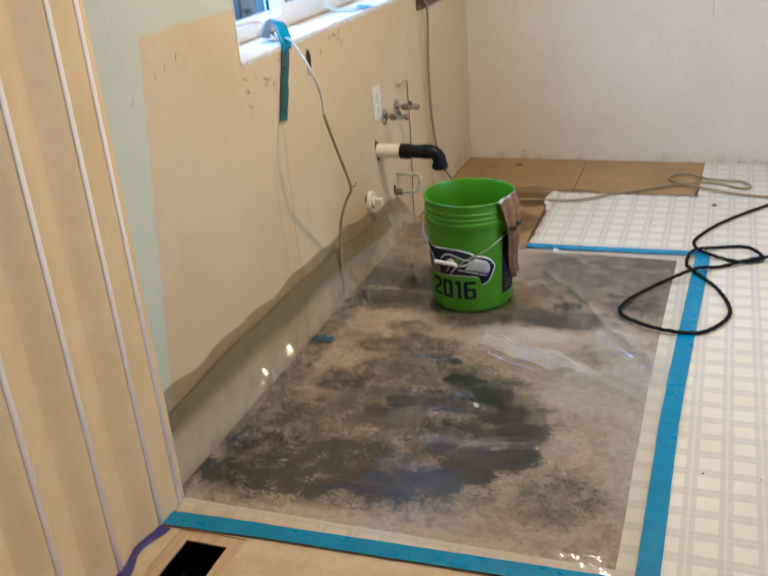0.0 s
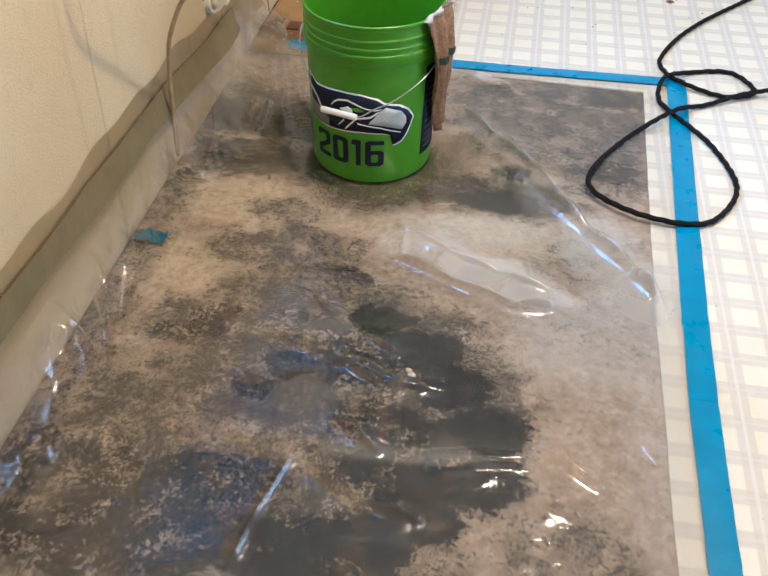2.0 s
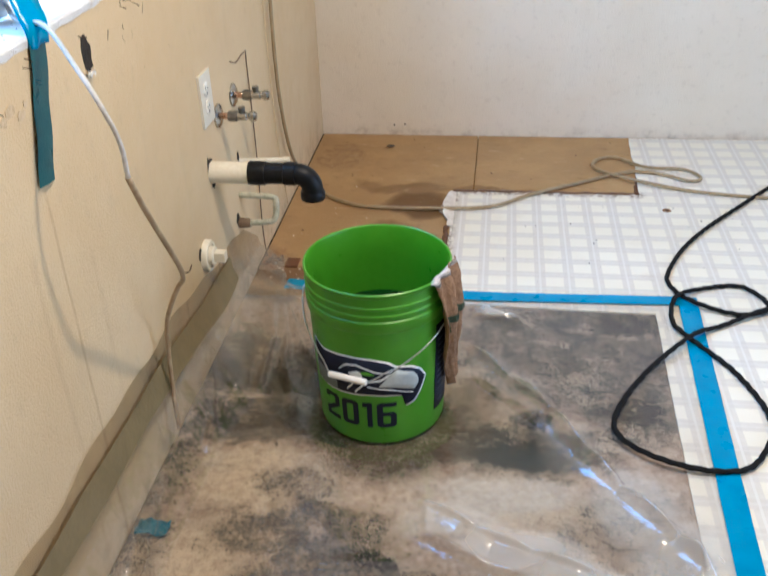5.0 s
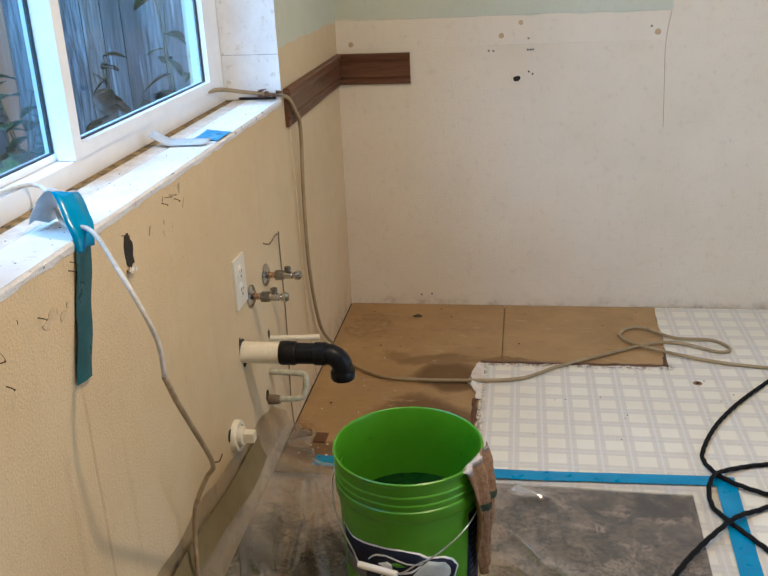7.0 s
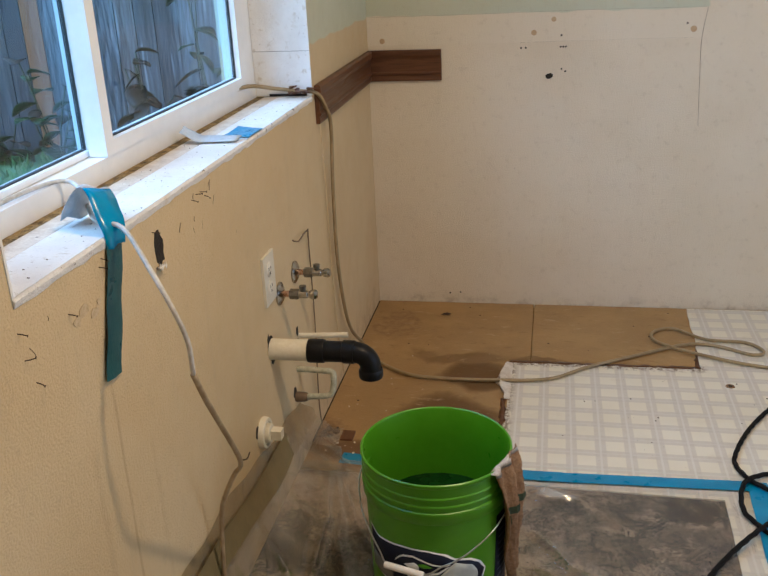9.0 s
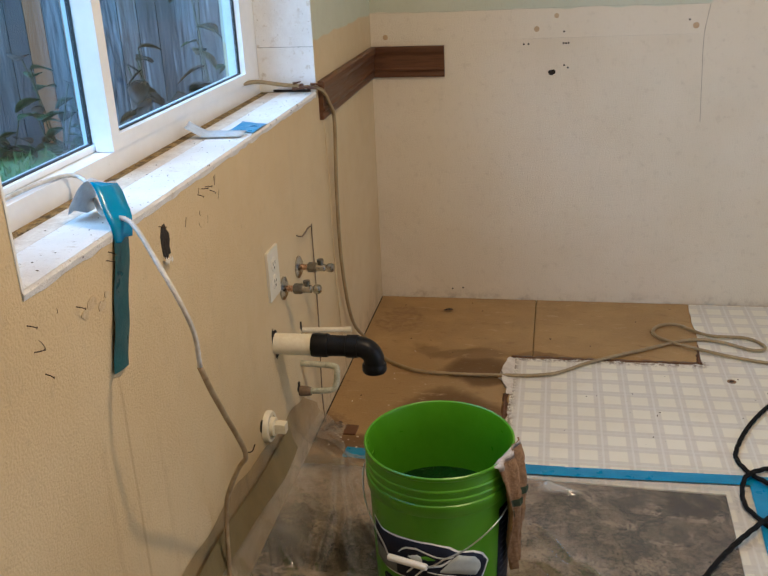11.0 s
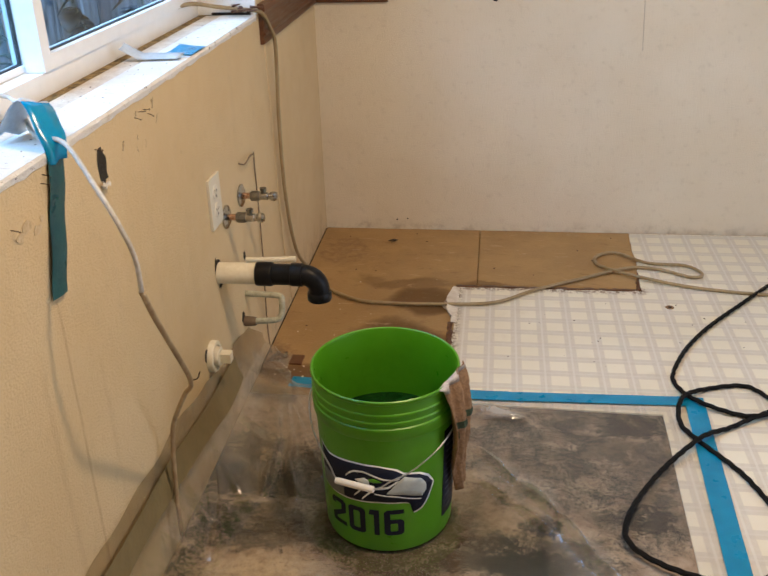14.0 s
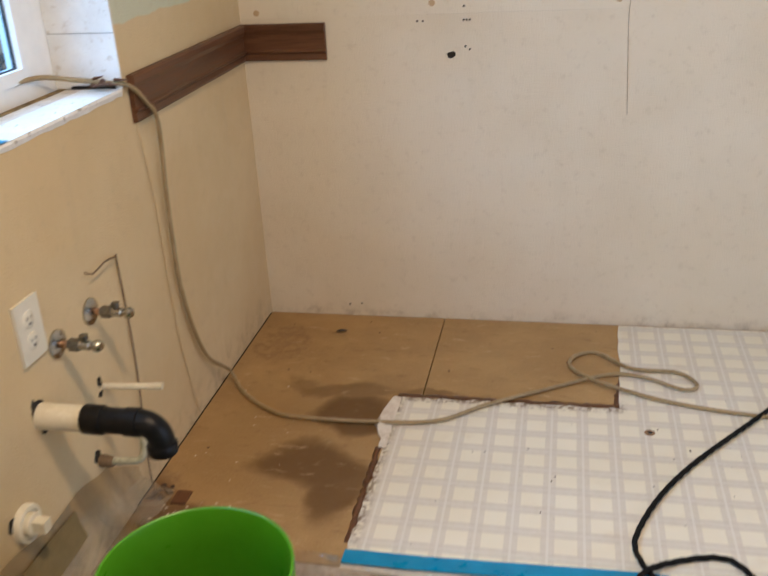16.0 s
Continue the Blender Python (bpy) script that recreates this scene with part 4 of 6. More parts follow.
rng = random.Random(77)
for k in range(11):
    p = Vector((-0.03 + rng.uniform(-0.03, 0.03), 3.225 + rng.uniform(-0.02, 0.012), 0.890 + rng.uniform(0, 0.012)))
    q = p + Vector((rng.uniform(-0.02, 0.035), rng.uniform(-0.012, 0.008), rng.uniform(-0.002, 0.006)))
    tagged(part("wood_splinter", sweep([p, p.lerp(q, 0.5), q], lambda t: 0.0068 - 0.005 * t, 5, 0.6), M["moulding"]), "dark broken wood splinter on the sill's corner", "splinter", group="splinters")

# ---- outside ----
ground = part("ground", box((-60, -60, -0.5), (-0.24, 60, -0.16)), M["soil"])
tagged(ground, "mossy green lawn outside the window", "ground", kind="structure")
rng = random.Random(11)
blades = bmesh.new()
for _ in range(5200):
    x, y = rng.uniform(-4.8, -0.6), rng.uniform(3.0, 7.0)
    a, h, w = rng.uniform(0, 6.3), rng.uniform(0.03, 0.10), rng.uniform(0.006, 0.014)
    lean = Vector((rng.uniform(-0.04, 0.04), rng.uniform(-0.04, 0.04), h))
    p, s = Vector((x, y, -0.162)), Vector((math.cos(a) * w, math.sin(a) * w, 0))
    blades.faces.new([blades.verts.new(v) for v in (p - s, p + s, p + lean)])
tagged(part("grass", blades, M["grass"]), "short damp green grass blades", "grass", kind="stuff")


def fence(x0, x1, y, turned=False):
    f = thing("fence", "weathered grey upright board fence", "fence", (x0, y, -0.16))
    rng = random.Random(5)
    x = x0
    meshes = []
    while x < x1:
        w = rng.choice((0.135, 0.14, 0.145))
        d = rng.uniform(0, 0.012)
        if turned:
            bm = box((y - d - 0.018, x, -0.17), (y - d, x + w, 1.85))
        else:
            bm = box((x, y + d, -0.17), (x + w, y + d + 0.018, 1.85 + rng.uniform(-0.01, 0.01)))
        part("board", bm, M["fence_brown"] if not turned and x <= -3.0 < x + w else M["fence"], f, bevel=0.002)
        x += w + rng.uniform(0.002, 0.008)
    return f


fence(-5.6, -0.30, 7.05)
fence(-3.0, 7.0, -5.6, True)


def plant(x, y, n, tall, mat, seed):
    rng = random.Random(seed)
    p = thing("plant", "straggly dark-leaved shrub before the fence", "plant", (x, y, -0.16))
    for k in range(n):
        tip = Vector((x + rng.uniform(-0.22, 0.22), y + rng.uniform(-0.1, 0.1), -0.16 + tall * rng.uniform(0.45, 1)))
        mid = Vector((x, y, -0.16)).lerp(tip, 0.5) + Vector((rng.uniform(-0.06, 0.06), 0, 0.03))
        line = curve_points([(x, y, -0.17), mid, tip], 0.05)
        part("stem", sweep(line, 0.005, 6), M["stem"], p, smooth=True)
        for j in range(5):
            c = line[int(len(line) * (0.35 + 0.16 * j)) - 1 if j < 4 else -1]
            a, ln = rng.uniform(0, 6.3), rng.uniform(0.11, 0.20)
            d = Vector((math.cos(a), math.sin(a) * 0.6, rng.uniform(-0.6, 0.3))).normalized()
            s = d.cross(Vector((0, 0.3, 1))).normalized()
            rows = []
            for i in range(6):
                t = i / 5
                w = 0.42 * ln * math.sin(math.pi * (t * 0.9 + 0.06)) ** 0.8
                c0 = c + d * (ln * t) + Vector((0, 0, -0.35 * ln * t * t))
                up = d.cross(s) * (0.25 * w)
                rows.append([c0 - s * w - up, c0, c0 + s * w - up])
            part("leaf", ribbon(rows, 0.001), mat if rng.random() < 0.7 else M["leaf_dead"], p, smooth=True)


plant(-2.75, 6.6, 5, 0.75, M["leaf"], 1)
plant(-2.15, 6.75, 5, 0.95, M["leaf_dead"], 2)
plant(-1.55, 6.6, 5, 1.25, M["leaf"], 3)
plant(-3.3, 6.85, 4, 0.4, M["leaf"], 4)
plant(-2.6, 6.9, 4, 0.35, M["leaf"], 5)

# ---- ceiling lamp ----
lamp = thing("ceiling_lamp", "round frosted glass ceiling lamp, lit", "lamp", (LAMP[0], LAMP[1], TOP - 0.002))
part("base", lathe([(0, 0), (0.15, 0), (0.155, -0.012), (0.14, -0.03), (0, -0.03)], (LAMP[0], LAMP[1], TOP - 0.001)), M["white"], lamp, smooth=40)
part("shade", lathe([(0.13, -0.031), (0.12, -0.06), (0.08, -0.085), (0, -0.095)], (LAMP[0], LAMP[1], TOP - 0.001)), M["lampglass"], lamp, smooth=1)

# ---- folding door beside the wall ----
fold = thing("folding_door", "tan vinyl accordion door folded along the wall", "folding door", (0.03, 0.75, 0))
knots = [(1.252, 0.030)] + [(1.219 - 0.0765 * k, 0.038 if k == 0 or k % 2 else 0.022) for k in range(10)]
for k, ((yb, xb), (ya, xa)) in enumerate(zip(knots, knots[1:])):
    rows = []
    for i in range(9):
        t = i / 8
        ease = t * t * (3 - 2 * t) if xa != xb else t
        rows.append([Vector((xa + (xb - xa) * ease + 0.002 * math.sin(math.pi * t), ya + (yb - ya) * t, z)) for z in (0.006, 0.8, 1.6, 2.36)])
    part("slat", ribbon(rows, 0.003), M["fold"], fold, smooth=60)
    # pale colour here puts in the highlight that runs along each ridge
    if xa > 0.03:
        wide = 0.0075
        strip = ribbon([[Vector((xa + 0.0010 + d, ya + e * wide, z)) for e, d in ((-1, 0), (-0.5, 0.0014), (0.5, 0.0014), (1, 0))] for z in (0.008, 0.8, 1.6, 2.355)], 0.001)
        part("hinge_strip", strip, M["hinge_pale"], fold, smooth=1, label="pale hinge strip with the ridge's highlight in its colour")
part("end_post", box((0.006, 1.2535, 0.005), (0.024, 1.257, 2.36)), M["fold"], fold, bevel=0.004)
foot = [[Vector((0.052 + 0.012 * math.sin(y * 40), y, 0.005)), Vector((0.038, y, 0.010)), Vector((0.022, y, 0.006))] for y in np.arange(0.80, 1.15, 0.02)]
tagged(part("masking_tape", ribbon(foot), M["tape_purple"]), "crumpled purple tape at the folding door's foot", "tape")

# ---- plastic sheet ----
def ridge(px, py, a, b, high, wide, power=1.15):
    """A fold of the sheet from a to b: its height at the places px, py."""
    (ax, ay), (bx, by) = a, b
    dx, dy = bx - ax, by - ay
    L = dx * dx + dy * dy
    t = np.clip(((px - ax) * dx + (py - ay) * dy) / L, 0, 1)
    d = np.hypot(px - ax - t * dx, py - ay - t * dy)
    return high * np.exp(-np.abs(d / wide) ** power) * (0.35 + 0.65 * np.sin(math.pi * (0.12 + 0.76 * t)))


SHEET_Y = [1.19, 1.3, 1.8, 2.3, 2.55, 2.75, 2.9, 3.02]
SHEET_CLIMB = [0.245, 0.245, 0.236, 0.235, 0.21, 0.18, 0.16, 0.05]
COVE_Y = [1.19, 1.35, 1.9, 2.3, 2.6, 2.85, 3.02]
COVE_OUT = [0.035, 0.05, 0.09, 0.11, 0.20, 0.14, 0.05]


def plastic_sheet():
    nv, nu = 520, 740
    # across: up the wall, down to the floor, out over the floor to the tape
    s = np.linspace(0, 1, nv)[:, None] * np.ones((1, nu))
    y = np.ones((nv, 1)) * np.linspace(1.19, 3.02, nu)[None]
    climb = np.interp(y, SHEET_Y, SHEET_CLIMB) + 0.010 * np.sin(y * 23) * np.sin(y * 7.0 + 1)
    cove = np.interp(y, COVE_Y, COVE_OUT)
    right = np.interp(y, [1.19, 2.86, 2.90, 3.02], [1.062, 1.10, 0.30, 0.10])
    back = np.clip((y - 2.86) / 0.16, 0, 1)
    k = 0.24
    up = np.clip(s / k, 0, 1)
    x = np.where(s < k, 0.004 + cove * up**2.2, 0)
    z = np.where(s < k, climb * (1 - up) ** 1.25, 0)
    f = np.clip((s - k) / (1 - k), 0, 1)
    x = np.where(s >= k, 0.004 + cove + (right - cove - 0.004) * f, x)
    z = z + 0.0065 + 0.03 * back * np.clip(1 - x / 0.35, 0, 1)
    h = np.zeros_like(x)

    def crease(pts, high, wide=0.0062):
        """A sharp crease along a line of points, on a low broad rise."""
        line, rise = np.zeros_like(x), np.zeros_like(x)
        for a, b in zip(pts, pts[1:]):
            line = np.maximum(line, ridge(x, y, a, b, high, wide, 1.8))
            rise = np.maximum(rise, ridge(x, y, a, b, high * 0.6, wide * 4))
        return line + rise

    # long flat fold with its two edges, and the diagonal fold
    h += crease([(0.53, 2.115), (0.623, 2.059), (0.715, 2.018), (0.809, 1.986)], 0.015, 0.006) + crease([(0.536, 2.037), (0.644, 1.984), (0.753, 1.94), (0.809, 1.951)], 0.015, 0.006)
    h += crease([(0.53, 2.115), (0.536, 2.037)], 0.006) + crease([(0.809, 1.986), (0.815, 1.950)], 0.004, 0.005)
    h += crease([(0.591, 2.626), (0.677, 2.51), (0.76, 2.398), (0.815, 2.287)], 0.021) + crease([(0.815, 2.287), (0.878, 2.188), (0.964, 2.077), (1.02, 2.0)], 0.016, 0.009)
    h += crease([(0.604, 2.513), (0.674, 2.44), (0.733, 2.375)], 0.014)
    # broad rises that carry the two long folds
    for line, high, wide in (([(0.70, 2.48), (0.815, 2.287), (0.878, 2.188), (0.964, 2.077), (1.02, 2.0)], 0.020, 0.028), ([(0.55, 2.085), (0.65, 2.03), (0.80, 1.968)], 0.016, 0.040), ([(0.80, 1.968), (1.0, 1.86)], 0.012, 0.045)):
        swell = np.zeros_like(x)
        for a, b in zip(line, line[1:]):
            swell = np.maximum(swell, ridge(x, y, a, b, high, wide))
        h += swell
    # folds along the wall's foot
    h += crease([(0.035, 2.04), (0.047, 1.946), (0.065, 1.846), (0.117, 1.757)], 0.0174) + crease([(0.02, 1.846), (0.062, 1.767), (0.086, 1.747), (0.124, 1.746)], 0.0130)
    h += crease([(0.023, 1.707), (0.032, 1.659), (0.05, 1.611), (0.07, 1.547), (0.091, 1.512), (0.092, 1.484), (0.058, 1.475)], 0.0145) + crease([(0.023, 1.707), (0.057, 1.694), (0.093, 1.666)], 0.0130, 0.006)
    h += crease([(0.04, 2.10), (0.05, 2.00), (0.058, 1.894)], 0.0159)
    # crumples over the dark patch
    h += crease([(0.446, 1.575), (0.414, 1.446), (0.405, 1.38)], 0.0075, 0.0045) + crease([(0.47, 1.579), (0.482, 1.544), (0.515, 1.514), (0.578, 1.493), (0.64, 1.48)], 0.0125)
    h += crease([(0.508, 1.629), (0.589, 1.618)], 0.0112, 0.008) + crease([(0.508, 1.629), (0.564, 1.590)], 0.0112, 0.007)
    h += crease([(0.474, 1.754), (0.505, 1.768), (0.547, 1.746), (0.593, 1.743), (0.645, 1.736)], 0.0100) + crease([(0.502, 1.746), (0.55, 1.723), (0.614, 1.723)], 0.0088)
    h += crease([(0.491, 1.808), (0.516, 1.826), (0.567, 1.792)], 0.0100, 0.008) + crease([(0.633, 1.598), (0.78, 1.617)], 0.0100, 0.005) + crease([(0.67, 1.577), (0.791, 1.599)], 0.0088, 0.005)
    h += crease([(0.803, 1.635), (0.894, 1.577)], 0.0125, 0.007) + crease([(0.803, 1.543), (0.859, 1.522)], 0.0112, 0.008) + crease([(0.964, 1.67), (1.01, 1.604)], 0.0112, 0.006)
    for (ax, ay), (bx, by), n, gap in (((0.349, 1.976), (0.504, 1.992), 3, 0.007), ((0.348, 1.809), (0.44, 1.789), 5, 0.006), ((0.35, 1.699), (0.434, 1.726), 2, 0.008), ((0.348, 1.574), (0.432, 1.576), 5, 0.006)):
        for q in range(n):
            h += crease([(ax + 0.006 * q, ay - gap * q * 0.6), (bx, by - gap * q)], 0.0035, 0.0032)
    h += crease([(0.600, 2.792), (0.680, 2.768)], 0.012, 0.010) + crease([(0.600, 2.760), (0.625, 2.790)], 0.008, 0.007)
    # fan of folds out of the wall corner behind the bucket
    for ang, ln, hi in ((-1.35, 0.42, 0.026), (-1.18, 0.44, 0.022), (-1.0, 0.46, 0.020), (-0.80, 0.38, 0.016), (-0.55, 0.34, 0.014), (-0.25, 0.30, 0.012)):
        h += crease([(0.05, 2.84), (0.05 + ln * math.cos(ang), 2.84 + ln * math.sin(ang))], hi * 0.75, 0.013)
    h += crease([(0.03, 2.45), (0.068, 2.306), (0.08, 2.23)], 0.012, 0.006)
    rng = random.Random(21)
    for _ in range(90):
        cx, cy, a, ln = rng.uniform(0.05, 1.03), rng.uniform(1.25, 2.80), rng.gauss(-0.35, 0.7), rng.uniform(0.03, 0.13)
        h += ridge(x, y, (cx, cy), (cx + ln * math.cos(a), cy + ln * math.sin(a)), rng.uniform(0.0008, 0.0024), rng.uniform(0.004, 0.012))
    for n in range(9):
        kx, ky, ph = rng.uniform(-9, 9), rng.uniform(-9, 9), rng.uniform(0, 6)
        h += 0.0011 * (1 + np.sin(kx * x + ky * y + ph))
    # flat where it is taped down
    hold = np.clip((right - 0.050 - x) / 0.04, 0, 1) * np.clip((y - 1.222) / 0.04, 0, 1)
    hold = np.where(x > 0.48, hold * np.clip((2.855 - y) / 0.04, 0.0, 1), hold)
    under = np.clip((np.hypot(x - 0.414, y - 2.41) - 0.128) / 0.05, 0.0, 1)
    onwall = s < k
    turn = np.where(onwall, np.clip(up * 1.7 - 0.7, 0, 1), 1.0)
    z = z + h * hold * under * turn
    free = np.clip((up - 0.42) / 0.58, 0, 1)
    x = x + np.where(onwall, h * 0.8 * np.sin(math.pi * free), 0)
    z = np.where(under <= 0, 0.0062, z)
    for y0, lean, hi, wd in ((1.42, 0.10, 0.010, 0.014), (1.66, -0.12, 0.013, 0.012), (1.83, 0.05, 0.014, 0.010), (2.02, -0.08, 0.016, 0.012), (2.20, 0.06, 0.013, 0.014), (2.33, -0.10, 0.018, 0.010), (2.46, -0.16, 0.020, 0.012), (2.62, -0.14, 0.018, 0.014)):
        push = (0.22 + 0.4 * np.clip((y - 2.2) / 0.3, 0, 1)) * hi * np.exp(-np.abs((y - y0 - lean * (up - 0.5)) / wd) ** 1.2) * np.sin(math.pi * free) ** 0.8
        x, z = x + np.where(onwall, push * 0.9, 0), z + np.where(onwall, push * 0.4, 0)
    keep = ~((y > 2.876) & (x > 0.085))
    faces = [(i * nu + j, (i + 1) * nu + j, (i + 1) * nu + j + 1, i * nu + j + 1) for i in range(nv - 1) for j in range(nu - 1) if keep[i, j]]
    me = bpy.data.meshes.new("plastic_sheet")
    me.from_pydata(np.stack([x.ravel(), y.ravel(), z.ravel()], 1).tolist(), [], faces)
    bm = bmesh.new()
    bm.from_mesh(me)
    bpy.data.meshes.remove(me)
    bmesh.ops.delete(bm, geom=[v for v in bm.verts if not v.link_faces], context="VERTS")
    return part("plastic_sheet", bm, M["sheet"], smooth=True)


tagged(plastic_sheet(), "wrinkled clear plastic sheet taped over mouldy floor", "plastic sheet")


def tape_strip(a, b, wide, z, mat, label, seed, step=0.03):
    """A strip of tape on the floor between two points, a little uneven along its edges."""
    rng = random.Random(seed)
    a, b = Vector((*a, z)), Vector((*b, z))
    side = Vector((-(b - a).y, (b - a).x, 0)).normalized() * wide / 2
    n = int((b - a).length / step)
    rows = []
    for i in range(n + 1):
        p = a.lerp(b, i / n)
        w = 1 + rng.uniform(-0.025, 0.025)
        lift = rng.uniform(0, 0.0008)
        rows.append([p - side * w, p - side * 0.3 + Vector((0, 0, lift)), p + side * 0.3 + Vector((0, 0, lift)), p + side * w])
    return tagged(part("masking_tape", ribbon(rows, 0.0005), mat, smooth=30), label, "tape", group="tape round the sheet")


tape_strip((1.060, 1.16), (1.066, 1.80), 0.0455, 0.0092, M["tape"], "blue masking tape strip holding the sheet's edge", 1)
tape_strip((1.066, 1.79), (1.0725, 1.99), 0.046, 0.0100, M["tape"], "short blue masking tape piece lapped over another", 7)
tape_strip((1.071, 1.97), (1.112, 2.910), 0.0465, 0.0086, M["tape"], "blue masking tape strip holding the sheet's edge", 2)
tape_strip((0.50, 2.881), (0.66, 2.880), 0.041, 0.0095, M["tape"], "short blue masking tape piece on vinyl", 3)
tape_strip((0.60, 2.879), (1.118, 2.892), 0.040, 0.0088, M["tape"], "blue masking tape strip along the vinyl", 4)
tape_strip((0.022, 1.166), (0.27, 1.180), 0.045, 0.0092, M["tape"], "blue masking tape strip near the floor vent", 5)
tape_strip((0.24, 1.178), (1.055, 1.206), 0.043, 0.0098, M["tape"], "blue masking tape strip along the sheet's front", 6)

# tape along the wall, holding the sheet up
rows = []
rng = random.Random(31)
for y in np.arange(1.20, 2.78, 0.02):
    z = float(np.interp(y, [1.2, 1.9, 2.3, 2.75], [0.180, 0.182, 0.165, 0.138])) + 0.004 * math.sin(y * 9)
    w = float(np.interp(y, [1.2, 1.9], [0.021, 0.029])) + 0.002 * math.sin(y * 17)
    row = []
    for d in (w, 0.0, -w):
        rise = 1 - min(1.0, max(0.0, (z + d - 0.0065) / (float(np.interp(y, SHEET_Y, SHEET_CLIMB)) - 0.010))) ** 0.8
        row.append(Vector((0.0075 + float(np.interp(y, COVE_Y, COVE_OUT)) * rise**2.2 + rng.uniform(0, 0.001), y, z + d)))
    rows.append(row)
tagged(part("masking_tape", ribbon(rows, 0.0006), M["tape_olive"], smooth=30), "olive tape strip holding the sheet to the wall", "tape")


def crumple(at, size, mat, label, seed):
    rng = random.Random(seed)
    rows = [[Vector((at[0] + (i / 6 - 0.5) * size[0], at[1] + (j / 5 - 0.5) * size[1], at[2] + rng.uniform(0, size[2]))) for j in range(6)] for i in range(7)]
    return tagged(part("tape_scrap", ribbon(rows, 0.0006), mat, smooth=True), label, "tape")


crumple((0.044, 2.040, 0.004), (0.060, 0.036, 0.012), M["tape_scrap"], "crumpled teal tape scrap under the sheet", 1)
tape_strip((0.096, 2.922), (0.30, 2.905), 0.050, 0.0012, M["tape"], "blue masking tape piece on the bare floor", 8)

# ---- bucket ----
BX, BY = 0.4124, 2.429
bucket = thing("bucket", "bright green plastic pail half full of water, navy print", "bucket", (BX, BY, 0.0066))


def radius_at(z):
    return float(np.interp(z, [0, 0.01, 0.276, 0.36], [0.1250, 0.1280, 0.1370, 0.1405]))


def on_pail(deg, z, off=0.0):
    r, a = radius_at(z) + off, radians(deg)
    return Vector((BX + r * math.sin(a), BY - r * math.cos(a), z + 0.0066))


shell = [(0, 0.004), (0.118, 0.004), (0.1225, 0), (0.1262, 0.002), (0.1280, 0.008), (0.1366, 0.262), (0.1368, 0.269), (0.1398, 0.270), (0.1412, 0.272), (0.1420, 0.288), (0.1426, 0.2925), (0.1420, 0.2945), (0.1394, 0.296),
         (0.1392, 0.303), (0.1412, 0.3045), (0.1418, 0.3065), (0.1412, 0.3085), (0.1394, 0.310), (0.1394, 0.320), (0.1414, 0.3215), (0.1420, 0.3235), (0.1414, 0.3255), (0.1396, 0.327),
         (0.1398, 0.345), (0.1423, 0.347), (0.1434, 0.350), (0.1430, 0.3535), (0.1408, 0.355), (0.1385, 0.3535), (0.1365, 0.348), (0.1350, 0.29), (0.1320, 0.26), (0.1240, 0.012), (0.118, 0.008), (0, 0.008)]
part("body", lathe(shell, (BX, BY, 0.0066), 96), M["bucket"], bucket, smooth=35)


part("water", lathe([(0, 0.205), (0.120, 0.205), (0.1296, 0.2055), (0.1298, 0.203), (0, 0.195)], (BX, BY, 0.0066), 48), plain("dirty_water", (0.003, 0.026, 0.003), (0.006, 0.036, 0.005), 10, 0.08, 0.0002, spec=0.2), bucket, "dirty water half filling it", smooth=40)


def print_strip(name, knots_lo, knots_hi, mat, off, label=""):
    """A printed patch round the pail between two lines of (degrees, height)."""
    lo, hi = np.array(knots_lo).T, np.array(knots_hi).T
    a0, a1 = max(lo[0][0], hi[0][0]), min(lo[0][-1], hi[0][-1])
    rows = []
    for a in np.linspace(a0, a1, 40):
        zl, zh = np.interp(a, *lo), np.interp(a, *hi)
        rows.append([on_pail(a, zl + (max(zh - zl, 0.0002)) * t, off) for t in (0, 0.33, 0.67, 1)])
    return part(name, ribbon(rows, 0.0002), mat, bucket, label, smooth=True)


# bold emblem in plain shapes: pale rim, navy crest, grey side, pale wedge
top = [(-61, 0.2180), (-48, 0.2065), (-35, 0.2095), (-21, 0.2130), (-1, 0.2122), (14, 0.2043), (20, 0.1935), (34, 0.1860), (43, 0.1720), (48, 0.1514)]
bottom = [(-61, 0.1230), (-43, 0.1176), (-31, 0.1180), (-21, 0.1200), (0, 0.1235), (20, 0.1205), (26, 0.1165), (27.5, 0.0910), (33, 0.0930), (38, 0.0990), (44, 0.1215), (48, 0.1480)]
print_strip("print_outline", bottom, top, M["pale"], 0.0006, "pale printed outline")
print_strip("print_crest", [(d + (1.2 if d < 0 else -1.2), z + 0.0035) for d, z in bottom], [(d + (1.2 if d < 0 else -1.2), z - 0.0035) for d, z in top], M["navy"], 0.0010, "navy printed field")
print_strip("print_side", [(-59, 0.1260), (-47, 0.1205), (-32, 0.1215)], [(-59, 0.1630), (-46, 0.1580), (-32, 0.1420)], M["grey"], 0.0014, "grey printed side patch")
print_strip("print_curve", [(-29, 0.1725), (-25, 0.1828), (-21, 0.1890), (-12.5, 0.1926), (-4.5, 0.1858), (3, 0.1788), (11, 0.1758), (17, 0.1785)], [(-29, 0.1760), (-25, 0.1870), (-21, 0.1935), (-12.5, 0.1968), (-4.5, 0.1897), (3, 0.1825), (11, 0.1792), (17, 0.1805)], M["pale"], 0.0014, "pale printed curve")
